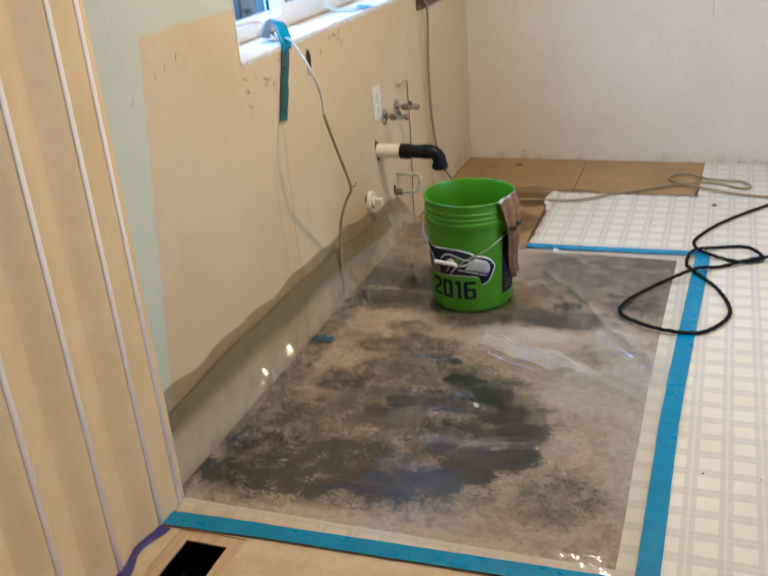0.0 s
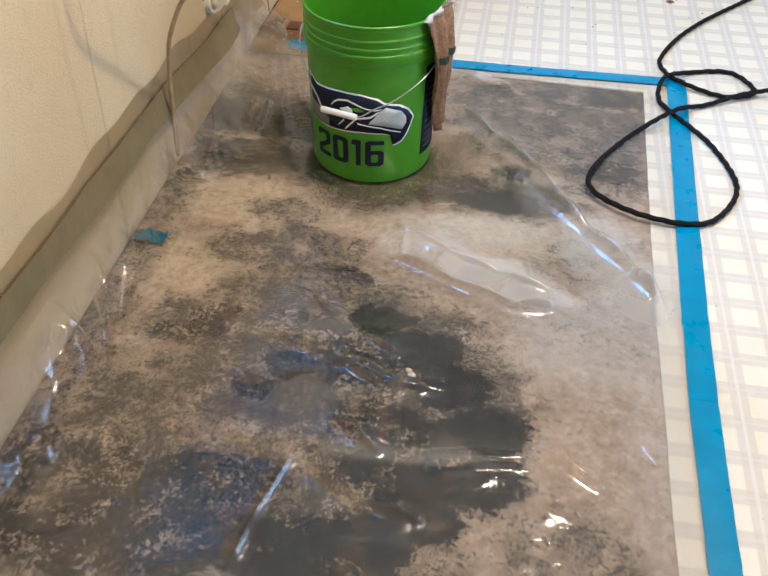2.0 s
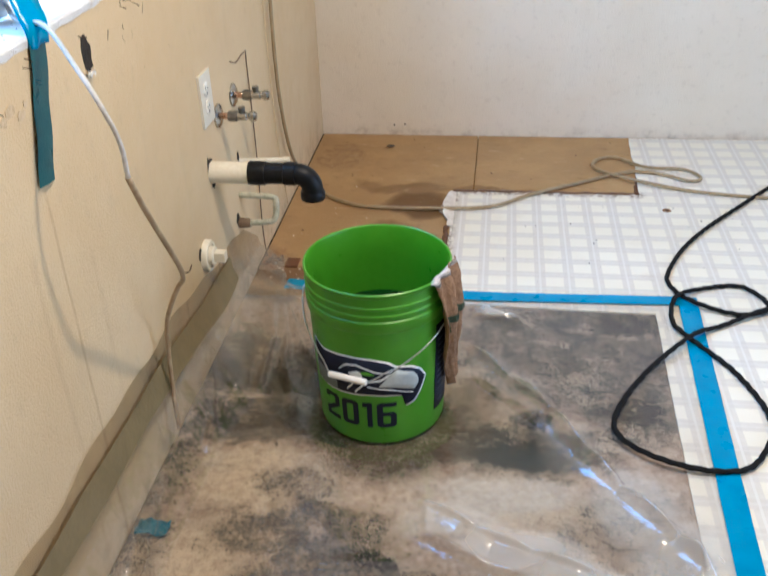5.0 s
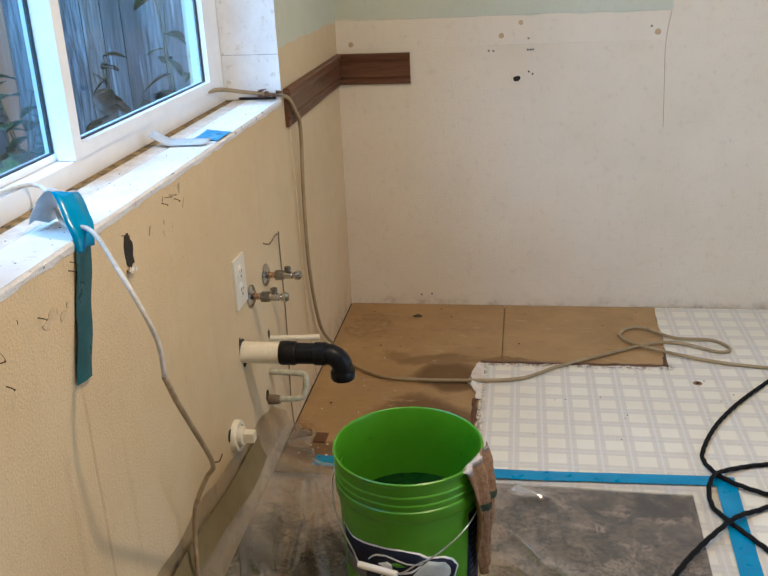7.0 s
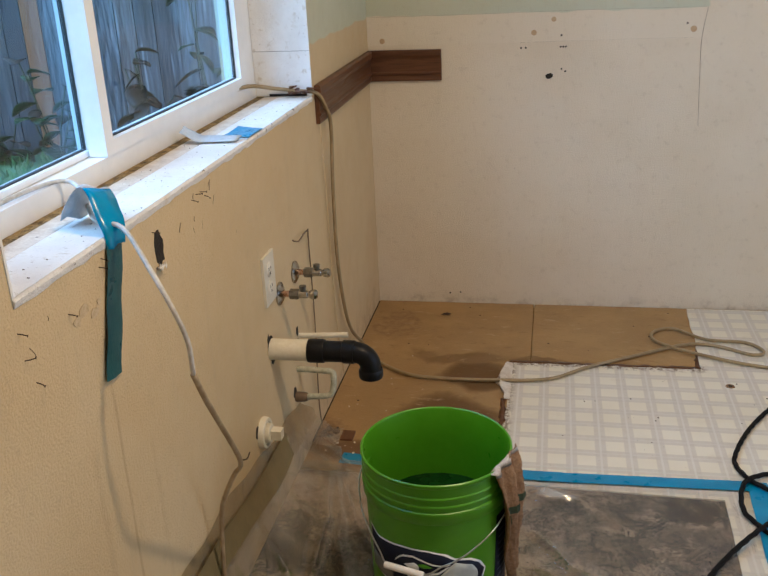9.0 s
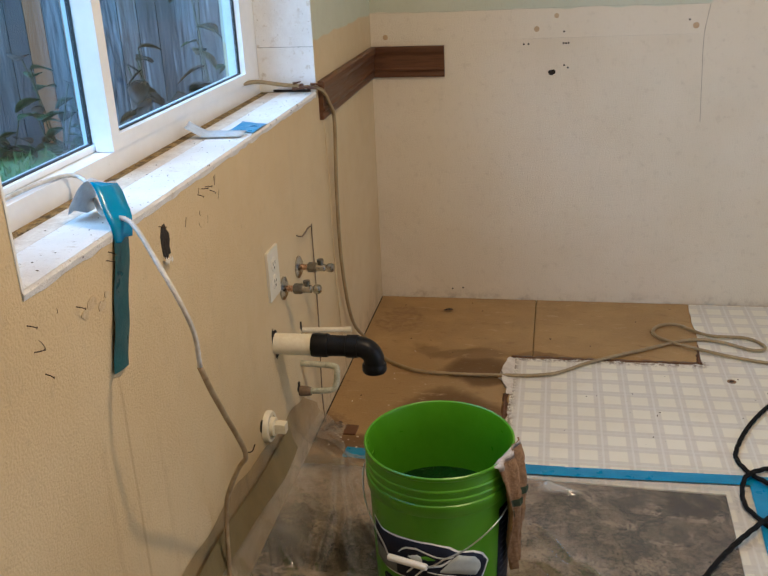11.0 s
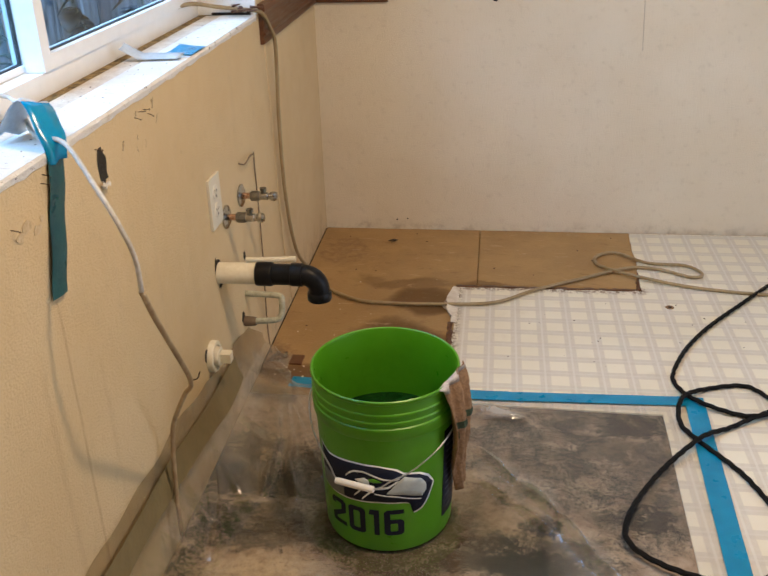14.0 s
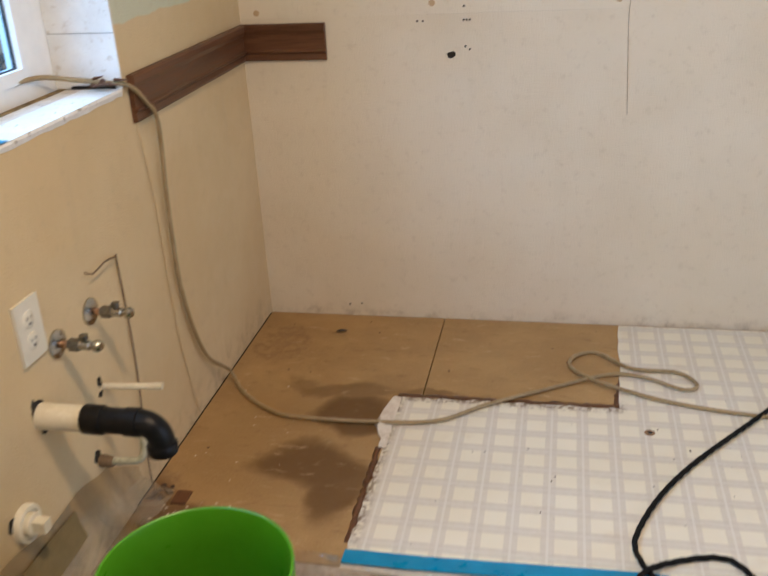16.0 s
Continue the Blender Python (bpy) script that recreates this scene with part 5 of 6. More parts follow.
print_strip("print_inlay", [(-20, 0.1715), (-14.5, 0.1640), (-8, 0.1640)], [(-20, 0.1735), (-12, 0.1815), (-8, 0.1760)], M["pale"], 0.0014)
print_strip("print_inlay", [(-8.5, 0.1745), (-4, 0.1715), (2.5, 0.1735)], [(-8.5, 0.1790), (-4, 0.1815), (2.5, 0.1750)], M["bucket"], 0.0018, "green printed dot")
print_strip("print_curve", [(-6.2, 0.1535), (7.4, 0.1585), (13, 0.1685), (15.6, 0.1750)], [(-6.2, 0.1575), (7.4, 0.1640), (13, 0.1735), (15.6, 0.1765)], M["pale"], 0.0014)
print_strip("print_beak", [(6, 0.1455), (19.5, 0.1415), (36, 0.1280), (40, 0.1405)], [(6, 0.1480), (15, 0.1729), (20.4, 0.1840), (35, 0.1710), (39.4, 0.1560), (40, 0.1500)], M["beak"], 0.0014, "grey printed wedge")
print_strip("print_jaw", [(-4, 0.1435), (15.7, 0.1355), (35, 0.1205)], [(-4, 0.1465), (15.7, 0.1385), (35, 0.1225)], M["pale"], 0.0014)
print_strip("print_jaw", [(-22, 0.1310), (-16, 0.1460)], [(-22, 0.1350), (-16, 0.1520)], M["pale"], 0.0014)
print_strip("print_jaw", [(-15, 0.1265), (-6, 0.1500)], [(-15, 0.1310), (-6, 0.1560)], M["pale"], 0.0014)
# upright panel of small unreadable print on the side
print_strip("print_panel", [(60, 0.044), (92, 0.044)], [(60, 0.250), (92, 0.250)], M["navy"], 0.0008, "dark printed side panel")
for k in range(11):
    z = 0.060 + 0.015 * k
    print_strip("print_line", [(64, z), (86 - 5 * (k % 3), z)], [(64, z + 0.0035), (86 - 5 * (k % 3), z + 0.0035)], M["slate"], 0.0012)


def hoop(u0, u1, v0, v1, tu, tv, cu, cv):
    """A squared ring with cut corners, as eight four-sided pieces."""
    def eight(a, b, c, d, p, q):
        return [(a + p, c), (b - p, c), (b, c + q), (b, d - q), (b - p, d), (a + p, d), (a, d - q), (a, c + q)]
    o, i = eight(u0, u1, v0, v1, cu, cv), eight(u0 + tu, u1 - tu, v0 + tv, v1 - tv, cu * 0.35, cv * 0.35)
    return [(o[k], o[(k + 1) % 8], i[(k + 1) % 8], i[k]) for k in range(8)]


T, V = 0.31, 0.165
FIGURES = {
    "2": [((0, 0.72), (T, 0.74), (T, 0.82), (0, 0.90)), ((0, 0.90), (T, 0.835), (T, 1), (0.16, 1)), ((T, 0.835), (1 - T, 0.835), (1 - T, 1), (T, 1)), ((1 - T, 0.835), (1, 0.90), (0.84, 1), (1 - T, 1)),
          ((1 - T, 0.60), (1, 0.54), (1, 0.90), (1 - T, 0.835)), ((0, 0.32), (T, 0.24), (1, 0.54), (1 - T, 0.60)), ((0, 0), (T, V), (T, 0.24), (0, 0.32)), ((0, 0), (1, 0), (1, V), (T, V))],
    "0": hoop(0, 1, 0, 1, T, V, 0.17, 0.085),
    "1": [((0.42, 0), (0.86, 0), (0.86, 1), (0.42, 1)), ((0, 0.80), (0.42, 0.80), (0.42, 1), (0.12, 1))],
    "6": hoop(0, 1, 0, 0.62, T, 0.155, 0.17, 0.085) + [((0, 0.535), (0.17, 0.62), (T, 0.835), (0, 0.91)), ((0.17, 0.62), (T, 0.62), (T, 0.835), (T, 0.835)), ((0, 0.91), (T, 0.835), (T, 1), (0.17, 1)), ((T, 0.835), (1, 0.835), (1, 1), (T, 1))],
}


def digits(text, spans, z0, z1):
    """The printed year in square-cut figures, each bent round the pail."""
    for c, (d0, d1) in zip(text, spans):
        bm = bmesh.new()
        for quad in FIGURES[c]:
            pts = [p for k, p in enumerate(quad) if p != quad[k - 1]]
            bm.faces.new([bm.verts.new((u, v, 0)) for u, v in pts])
        bmesh.ops.remove_doubles(bm, verts=bm.verts[:], dist=0.001)
        for k in range(1, 7):
            bmesh.ops.bisect_plane(bm, geom=bm.verts[:] + bm.edges[:] + bm.faces[:], plane_co=(k / 7, 0, 0), plane_no=(1, 0, 0))
        for v in bm.verts:
            v.co = on_pail(d0 + (d1 - d0) * v.co.x, z0 + (z1 - z0) * v.co.y, 0.0012)
        part("figure", bm, M["navy"], bucket)


digits("2016", ((-49, -32), (-29, -13), (-10, 0.5), (3, 20)), 0.044, 0.106)
wire = [on_pail(-97, 0.290, 0.008), on_pail(-88, 0.272, 0.014), on_pail(-70, 0.238, 0.013), on_pail(-52, 0.208, 0.011), on_pail(-40, 0.184, 0.012), on_pail(-33, 0.1660, 0.014),
        on_pail(-17, 0.1665, 0.016), on_pail(-1, 0.1690, 0.014), on_pail(10, 0.186, 0.012), on_pail(24, 0.200, 0.011), on_pail(43, 0.225, 0.011), on_pail(60, 0.246, 0.011), on_pail(75, 0.272, 0.013), on_pail(83, 0.290, 0.008)]
bail = part("bail_handle", sweep(curve_points(wire, 0.008), 0.0016, 8), M["wire"], bucket, "thin bent wire handle", smooth=True)
a, b = on_pail(-34, 0.1655, 0.0165), on_pail(-3, 0.1680, 0.0165)
part("grip", sweep([a.lerp(b, t) for t in (0, 0.04, 0.5, 0.96, 1)], lambda t: 0.0066 if 0.01 < t < 0.99 else 0.0056, 16), M["grip"], bail, "white plastic tube grip", smooth=50)
for d in (-97, 83):
    p = on_pail(d, 0.290)
    n = (p - Vector((BX, BY, p.z))).normalized()
    m = n.to_track_quat("Z", "Y").to_matrix().to_4x4()
    part("ear", lathe([(0.013, -0.004), (0.013, 0.005), (0.008, 0.010), (0, 0.010)], tuple(p), 20, m), M["bucket"], bucket, smooth=40)


# ---- cloth hanging over the pail's rim ----
def rag():
    t = thing("rag", "wet brown twisted cloth draped over the pail's rim", "rag", (BX + 0.14, BY - 0.02, 0.05))
    rng = random.Random(3)
    rows, top = [], []
    A = 68.0
    for i in range(40):
        u = i / 39
        row = []
        for j in range(13):
            v = j / 12 - 0.5
            if u < 0.10:
                k = u / 0.10
                r, z = 0.122 + 0.024 * k, 0.333 + 0.033 * math.sin(k * math.pi / 2)
                wide = 30
                c = A - 3
            else:
                k = (u - 0.10) / 0.90
                z = 0.366 - 0.255 * k
                r = 0.149 + 0.008 * math.sin(k * 5) + 0.012 * k
                wide = 26 * (1 - k) ** 0.7 + 7
                c = A + 10 * k
            fold_ = 0.009 * math.sin(v * 15 + u * 5 + 1.0) * min(1, u * 5) + rng.uniform(-0.0009, 0.0009)
            rr, a = r + fold_, radians(c + v * wide)
            zz = z + (0.020 * v if u > 0.1 else 0) - 0.02 * abs(v) * k
            row.append(Vector((BX + rr * math.sin(a), BY - rr * math.cos(a), zz + 0.004)))
        rows.append(row)
    part("cloth", ribbon(rows[4:], 0.0025), M["rag"], t, smooth=True)
    part("frayed_end", ribbon(rows[:6], 0.003), M["rag_pale"], t, "pale frayed end", smooth=True)
    band = [[p + (p - Vector((BX, BY, p.z))).normalized() * 0.0022 for p in r] for r in rows[16:19]]
    part("stripe", ribbon(band, 0.001), plain("green_stripe", (0.03, 0.05, 0.03), (0.06, 0.09, 0.05), 60, 0.8), t, "dull green stripe")


rag()

# ---- pipes and fittings on the west wall ----
drain = thing("drain_pipe", "cream stub pipe with a black coupling and elbow", "pipe", (0, 2.735, 0.39))
DY, DZ = 2.735, 0.396
part("stub", lathe([(0.021, -0.02), (0.0245, -0.02), (0.0245, 0.100), (0.021, 0.100)], m=along_x(0, DY, DZ), n=32, closed=True), M["pvc"], drain, smooth=40)
part("wall_gap", lathe([(0, 0.0006), (0.0205, 0.0006), (0.0215, 0.0010), (0, 0.0012)], m=along_x(0, DY - 0.004, DZ + 0.013), n=9), M["dark"], drain)
part("coupling", lathe([(0.0235, 0.088), (0.0262, 0.088), (0.0272, 0.091), (0.0272, 0.122), (0.0260, 0.125), (0.0240, 0.126), (0.0236, 0.167), (0.0262, 0.168), (0.0262, 0.193), (0.021, 0.194)], m=along_x(0, DY, DZ), n=36), M["abs"], drain, "black plastic coupling", smooth=35)
BR, EX = 0.034, 0.194
arc = [Vector((EX - 0.008, DY, DZ))] + [Vector((EX + BR * math.sin(a), DY, DZ - BR + BR * math.cos(a))) for a in np.linspace(0, math.pi / 2, 12)] + [Vector((EX + BR, DY, DZ - 0.042))]
part("elbow", sweep(arc, 0.0238, 28), M["abs"], drain, "black plastic elbow", smooth=45)
part("elbow_collar", lathe([(0.020, -0.059), (0.0262, -0.059), (0.0276, -0.056), (0.0276, -0.042), (0.025, -0.038)], (EX + BR, DY, DZ), 32), M["abs"], drain, smooth=40)


def stop_valve(y, z, name="shutoff_valve"):
    v = thing(name, "chromed angle stop valve on a copper stub", "valve", (0, y, z), group="valves on the wall")
    m = along_x(0, y, z)
    part("escutcheon", lathe([(0.028, 0.0004), (0.0275, 0.004), (0.018, 0.009), (0.009, 0.0105), (0.008, 0.0104), (0.008, 0.0004)], m=m, n=36, closed=True), M["chrome"], v, "round chrome wall flange", smooth=40)
    part("copper_stub", lathe([(0, 0.004), (0.0075, 0.004), (0.0075, 0.044), (0, 0.044)], m=m, n=20), M["copper"], v, smooth=40)
    part("nut", lathe([(0, 0.026), (0.0115, 0.026), (0.0125, 0.028), (0.0125, 0.044), (0.0115, 0.048), (0, 0.048)], m=m, n=6), M["dull"], v, "hexagon nut")
    part("body", lathe([(0, 0.048), (0.0095, 0.048), (0.0095, 0.068), (0.0075, 0.070), (0.0075, 0.076), (0, 0.076)], m=m, n=20), M["chrome"], v, smooth=40)
    part("outlet", lathe([(0, 0), (0.0065, 0), (0.0065, 0.013), (0.0085, 0.0135), (0.0085, 0.021), (0, 0.021)], (0.058, y, z), 8), M["dull"], v, smooth=50)
    part("knob", lathe([(0, 0.074), (0.0090, 0.074), (0.0115, 0.078), (0.0115, 0.086), (0.0085, 0.091), (0, 0.092)], m=m, n=12), M["chrome"], v, "chrome knob", smooth=30)


stop_valve(2.828, 0.494)
stop_valve(2.958, 0.499)

outlet = thing("wall_outlet", "cream duplex power outlet on the wall", "power outlet", (0, 2.755, 0.56))
part("plate", box((0.0002, 2.718, 0.503), (0.0062, 2.793, 0.617)), M["plate"], outlet, bevel=0.0025)
for z in (0.5805, 0.5395):
    s = part("socket", lathe([(0, 0.0062), (0.0165, 0.0062), (0.0165, 0.0074), (0.0155, 0.0080), (0, 0.0080)], m=along_x(0, 2.755, z), n=24), M["plate"], outlet, smooth=40)
    slots = bmesh.new()
    for dy, h in ((-0.0062, 0.0085), (0.0062, 0.0068)):
        box((0.0075, 2.755 + dy - 0.001, z - h / 2 + 0.003), (0.0084, 2.755 + dy + 0.001, z + h / 2 + 0.003), slots)
    box((0.0075, 2.7525, z - 0.0105), (0.0084, 2.7575, z - 0.0055), slots)
    part("slot", slots, M["dark"], s)

tube1 = curve_points([(-0.01, 2.952, 0.331), (0.05, 2.958, 0.331), (0.120, 2.966, 0.331)], 0.01)
stub = thing("capped_tube", "thin cream tube sticking out of the wall", "pipe", (0, 2.948, 0.338))
part("tube", sweep(tube1, 0.0068, 12), M["pvc"], stub, smooth=True)
part("cap", sweep([tube1[-1] + (tube1[-1] - tube1[-2]).normalized() * d for d in (-0.012, -0.011, 0.003, 0.004)], 0.0078, 12), M["pvc"], stub, smooth=40)
loop = thing("pipe_loop", "paint-smeared small pipe bent back to the wall", "pipe", (0, 2.90, 0.22))
part("pipe", sweep(curve_points([(-0.01, 2.918, 0.255), (0.04, 2.916, 0.255), (0.080, 2.912, 0.255), (0.092, 2.910, 0.252), (0.095, 2.906, 0.243), (0.094, 2.900, 0.216), (0.090, 2.896, 0.203), (0.078, 2.893, 0.196), (0.03, 2.888, 0.194), (-0.01, 2.886, 0.193)], 0.008), 0.0078, 12), M["old_pipe"], loop, smooth=True)
part("fitting", lathe([(0, 0.0), (0.0125, 0.0), (0.0135, 0.004), (0.0125, 0.020), (0.0105, 0.030), (0, 0.030)], m=along_x(0, 2.887, 0.193), n=14), M["old_wire"], loop, "rusty brown old fitting", smooth=40)

clean = thing("cleanout_plug", "cream drain plug with a square nut", "plug", (0, 2.622, 0.245))
part("flange", lathe([(0.036, -0.005), (0.036, 0.010), (0.034, 0.013), (0.027, 0.0135), (0.026, 0.009), (0, 0.009)], m=along_x(0, 2.622, 0.245), n=32), M["pvc"], clean, smooth=40)
part("plug", lathe([(0, 0.009), (0.022, 0.009), (0.022, 0.020), (0.020, 0.022), (0, 0.022)], m=along_x(0, 2.622, 0.245), n=28), M["pvc"], clean, smooth=40)
part("nut", box((0.022, 2.611, 0.234), (0.046, 2.633, 0.256)), M["pvc"], clean, bevel=0.002)

line = curve_points([(-0.005, 2.966, 0.580), (0.012, 2.975, 0.572), (0.014, 3.02, 0.578), (0.010, 3.072, 0.568), (0.006, 3.085, 0.545), (0.006, 3.087, 0.32), (0.008, 3.060, 0.10), (0.016, 3.045, 0.012)], 0.02)
tagged(part("thin_wire", sweep(line, 0.0019, 8), M["old_wire"], smooth=True), "thin brown wire running down the wall", "wire")

moulding_profile = [(0, 0.800), (0.010, 0.800), (0.012, 0.806), (0.010, 0.818), (0.016, 0.824), (0.016, 0.828), (0.012, 0.832), (0.013, 0.872), (0.018, 0.884), (0.018, 0.897), (0.014, 0.901), (0, 0.901)]
bm = bmesh.new()
ra = [bm.verts.new((d, 3.268, z)) for d, z in moulding_profile]
rb = [bm.verts.new((d, 3.9795, z)) for d, z in moulding_profile]
for i in range(len(ra)):
    bm.faces.new((ra[i], ra[(i + 1) % len(ra)], rb[(i + 1) % len(ra)], rb[i]))
bm.faces.new(ra), bm.faces.new(list(reversed(rb)))
bmesh.ops.recalc_face_normals(bm, faces=bm.faces)
tagged(part("wood_moulding", bm, M["moulding"]), "dark stained wood moulding left on the window wall", "moulding", group="moulding")
bm = bmesh.new()
ra = [bm.verts.new((0.0, 4 - d, z)) for d, z in moulding_profile]
rb = [bm.verts.new((0.247, 4 - d, z)) for d, z in moulding_profile]
for i in range(len(ra)):
    bm.faces.new((ra[i], ra[(i + 1) % len(ra)], rb[(i + 1) % len(ra)], rb[i]))
bm.faces.new(ra), bm.faces.new(list(reversed(rb)))
bmesh.ops.recalc_face_normals(bm, faces=bm.faces)
tagged(part("wood_moulding", bm, M["moulding_b"]), "short dark stained wood moulding with a cut end", "moulding", group="moulding")

def notch(y, z, ry, rz, seed):
    """A small ragged break in the plaster beside a pipe."""
    rng = random.Random(seed)
    bm = prism([(ry * math.cos(a) * rng.uniform(0.55, 1.15), rz * math.sin(a) * rng.uniform(0.55, 1.15)) for a in np.linspace(0, 2 * math.pi, 14)[:-1]], 0.0003, 0.0011)
    bm.transform(along_x(0, y, z))
    tagged(part("wall_hole", bm, M["dark"]), "ragged dark break in the plaster by a pipe", "hole", group="plaster breaks")


notch(2.722, 0.422, 0.010, 0.016, 31)
notch(2.742, 0.364, 0.016, 0.008, 32)
notch(2.940, 0.348, 0.008, 0.014, 33)
notch(2.936, 0.322, 0.010, 0.008, 34)
notch(2.880, 0.206, 0.014, 0.016, 35)
notch(2.590, 0.262, 0.012, 0.016, 36)

# ---- cords, hose, rope ----
cord = thing("power_cord", "white paint-smeared cord hanging from the window sill", "cord", (0.03, 2.15, 0.5))
pts = [(-0.165, 2.00, 0.921), (-0.160, 2.17, 0.921), (-0.140, 2.238, 0.918), (-0.10, 2.215, 0.908), (-0.035, 2.125, 0.890), (0.025, 2.090, 0.889), (0.09, 2.025, 0.850), (0.125, 1.998, 0.811), (0.138, 2.005, 0.758), (0.138, 2.009, 0.706)]
low = [(0.138, 2.009, 0.706), (0.134, 2.045, 0.650), (0.125, 2.099, 0.584), (0.107, 2.215, 0.437), (0.085, 2.236, 0.395), (0.06, 2.248, 0.346), (0.035, 2.272, 0.28), (0.024, 2.275, 0.150), (0.026, 2.265, 0.05)]
part("cord_upper", sweep(curve_points(pts, 0.012), 0.0036, 10), M["cord"], cord, smooth=True)
part("cord_lower", sweep(curve_points(low, 0.012), 0.0044, 10), M["cord_brown"], cord, "brown-stained lower length", smooth=True)
part("twist_tie", sweep(curve_points([(0.106, 2.212, 0.440), (0.116, 2.222, 0.436), (0.120, 2.230, 0.446)], 0.004), 0.0012, 6), M["iron"], cord, smooth=True)

hose_pts = [(-0.160, 3.02, 0.921), (-0.140, 3.165, 0.918), (-0.09, 3.222, 0.902), (-0.03, 3.236, 0.893), (0.012, 3.250, 0.884), (0.020, 3.300, 0.840), (0.020, 3.345, 0.780), (0.015, 3.340, 0.586), (0.015, 3.345, 0.367),
            (0.018, 3.414, 0.163), (0.03, 3.53, 0.045), (0.09, 3.47, 0.012), (0.20, 3.39, 0.010), (0.302, 3.374, 0.0095), (0.464, 3.372, 0.012), (0.621, 3.394, 0.012), (0.738, 3.486, 0.011), (0.89, 3.585, 0.009),
            (1.046, 3.672, 0.011), (1.140, 3.665, 0.012)]
hose_pts2 = [(1.140, 3.665, 0.012), (1.235, 3.612, 0.011), (1.272, 3.640, 0.011), (1.229, 3.702, 0.011), (1.109, 3.700, 0.018), (1.02, 3.795, 0.010), (0.955, 3.765, 0.009), (0.958, 3.690, 0.009), (1.079, 3.586, 0.018), (1.263, 3.530, 0.010), (1.55, 3.49, 0.010), (1.95, 3.48, 0.010)]
tagged(part("water_hose", sweep(curve_points(hose_pts + hose_pts2[1:], 0.014), 0.0052, 10), M["hose"], smooth=True), "thin olive plastic hose looped across the floor", "hose")
thin = [(0.012, 3.262, 0.80), (0.006, 3.30, 0.60), (0.005, 3.305, 0.40), (0.006, 3.32, 0.20), (0.007, 3.36, 0.02)]
tagged(part("thin_wire", sweep(curve_points(thin, 0.03), 0.0015, 6), M["wall_x"], smooth=True), "thin pale wire painted against the wall", "wire")

rope_a = [(1.95, 4.02 - 0.06, 0.012), (1.605, 3.723, 0.011), (1.301, 3.381, 0.011), (1.160, 3.190, 0.011), (1.085, 3.03, 0.011), (1.081, 2.953, 0.011), (1.124, 2.872, 0.018), (1.222, 2.833, 0.011), (1.300, 2.872, 0.011),
          (1.255, 2.965, 0.011), (1.157, 2.950, 0.011)]
rope_b = [(1.080, 2.885, 0.022), (1.060, 2.790, 0.013), (1.090, 2.717, 0.013), (1.165, 2.590, 0.011), (1.200, 2.430, 0.011), (1.145, 2.305, 0.011), (1.073, 2.270, 0.014), (0.973, 2.287, 0.018), (0.895, 2.345, 0.020), (0.895, 2.428, 0.020)]
rope_c = [(0.976, 2.578, 0.018), (1.090, 2.712, 0.026), (1.170, 2.780, 0.011), (1.300, 2.850, 0.024), (1.50, 2.93, 0.011), (1.85, 3.00, 0.011)]
tagged(part("rope", sweep(curve_points(rope_a + rope_b + rope_c, 0.004), 0.0054, 12, 1.0, 190.0, 3, 0.20), M["rope"], smooth=True), "black braided cord lying in loops on vinyl", "rope")

# ---- tape on the sill and wall ----
strip = []
for i in range(14):
    u = i / 13
    z = 0.872 - 0.19 * u
    y = 2.100 - 0.064 * u
    x = 0.004 + 0.0022 * math.sin(u * 7) ** 2
    strip.append([Vector((x, y - 0.022, z + 0.003)), Vector((x + 0.002, y, z)), Vector((x, y + 0.022, z - 0.003))])
tagged(part("masking_tape", ribbon(strip, 0.0006), M["tape_teal"], smooth=30), "teal tape strip hanging down the wall", "tape")
spine = curve_points([(0.0095, 2.092, 0.862), (0.0085, 2.097, 0.886), (-0.004, 2.109, 0.905), (-0.018, 2.124, 0.926), (-0.034, 2.134, 0.937), (-0.054, 2.138, 0.926), (-0.072, 2.142, 0.905), (-0.080, 2.146, 0.886)], 0.006)
rows = []
for i, s in enumerate(spine):
    u = i / (len(spine) - 1)
    w = Vector((0.006, 0.017 + 0.011 * math.sin(min(1, u * 1.6) * math.pi / 2), 0.005 * math.sin(u * 9) - 0.006 * u))
    dent = Vector((0.003, 0, -0.005)) * math.sin(u * 16 + 0.6)
    rows.append([s - w, s - w * 0.4 + dent, s + w * 0.3 - dent * 0.8, s + w])
half = int(len(rows) * 0.54)
curl, back = rows[: half + 1], rows[half:]
curl_t = thing("masking_tape", "curled glossy blue tape flap over the sill", "tape", (0, 2.1, 0.885))
part("flap", ribbon(curl, 0.0007), M["tape_gloss"], curl_t, smooth=True)
part("flap_back", ribbon(back, 0.0007), M["tape_back"], curl_t, "grey sticky back of the tape", smooth=True)
piece = thing("masking_tape", "blue tape piece with its end peeled up", "tape", (-0.05, 2.8, 0.882))
rows = []
for i in range(4):
    u = i / 3
    rows.append([Vector((0.000 - 0.062 * v - 0.0 * u, 2.725 + 0.095 * u + 0.02 * v, 0.8820 + 0.0012 * math.sin(4 * u + 3 * v))) for v in (0, 0.33, 0.67, 1.0)])
part("stuck_end", ribbon(rows, 0.0006), M["tape"], piece, smooth=30)
rows = []
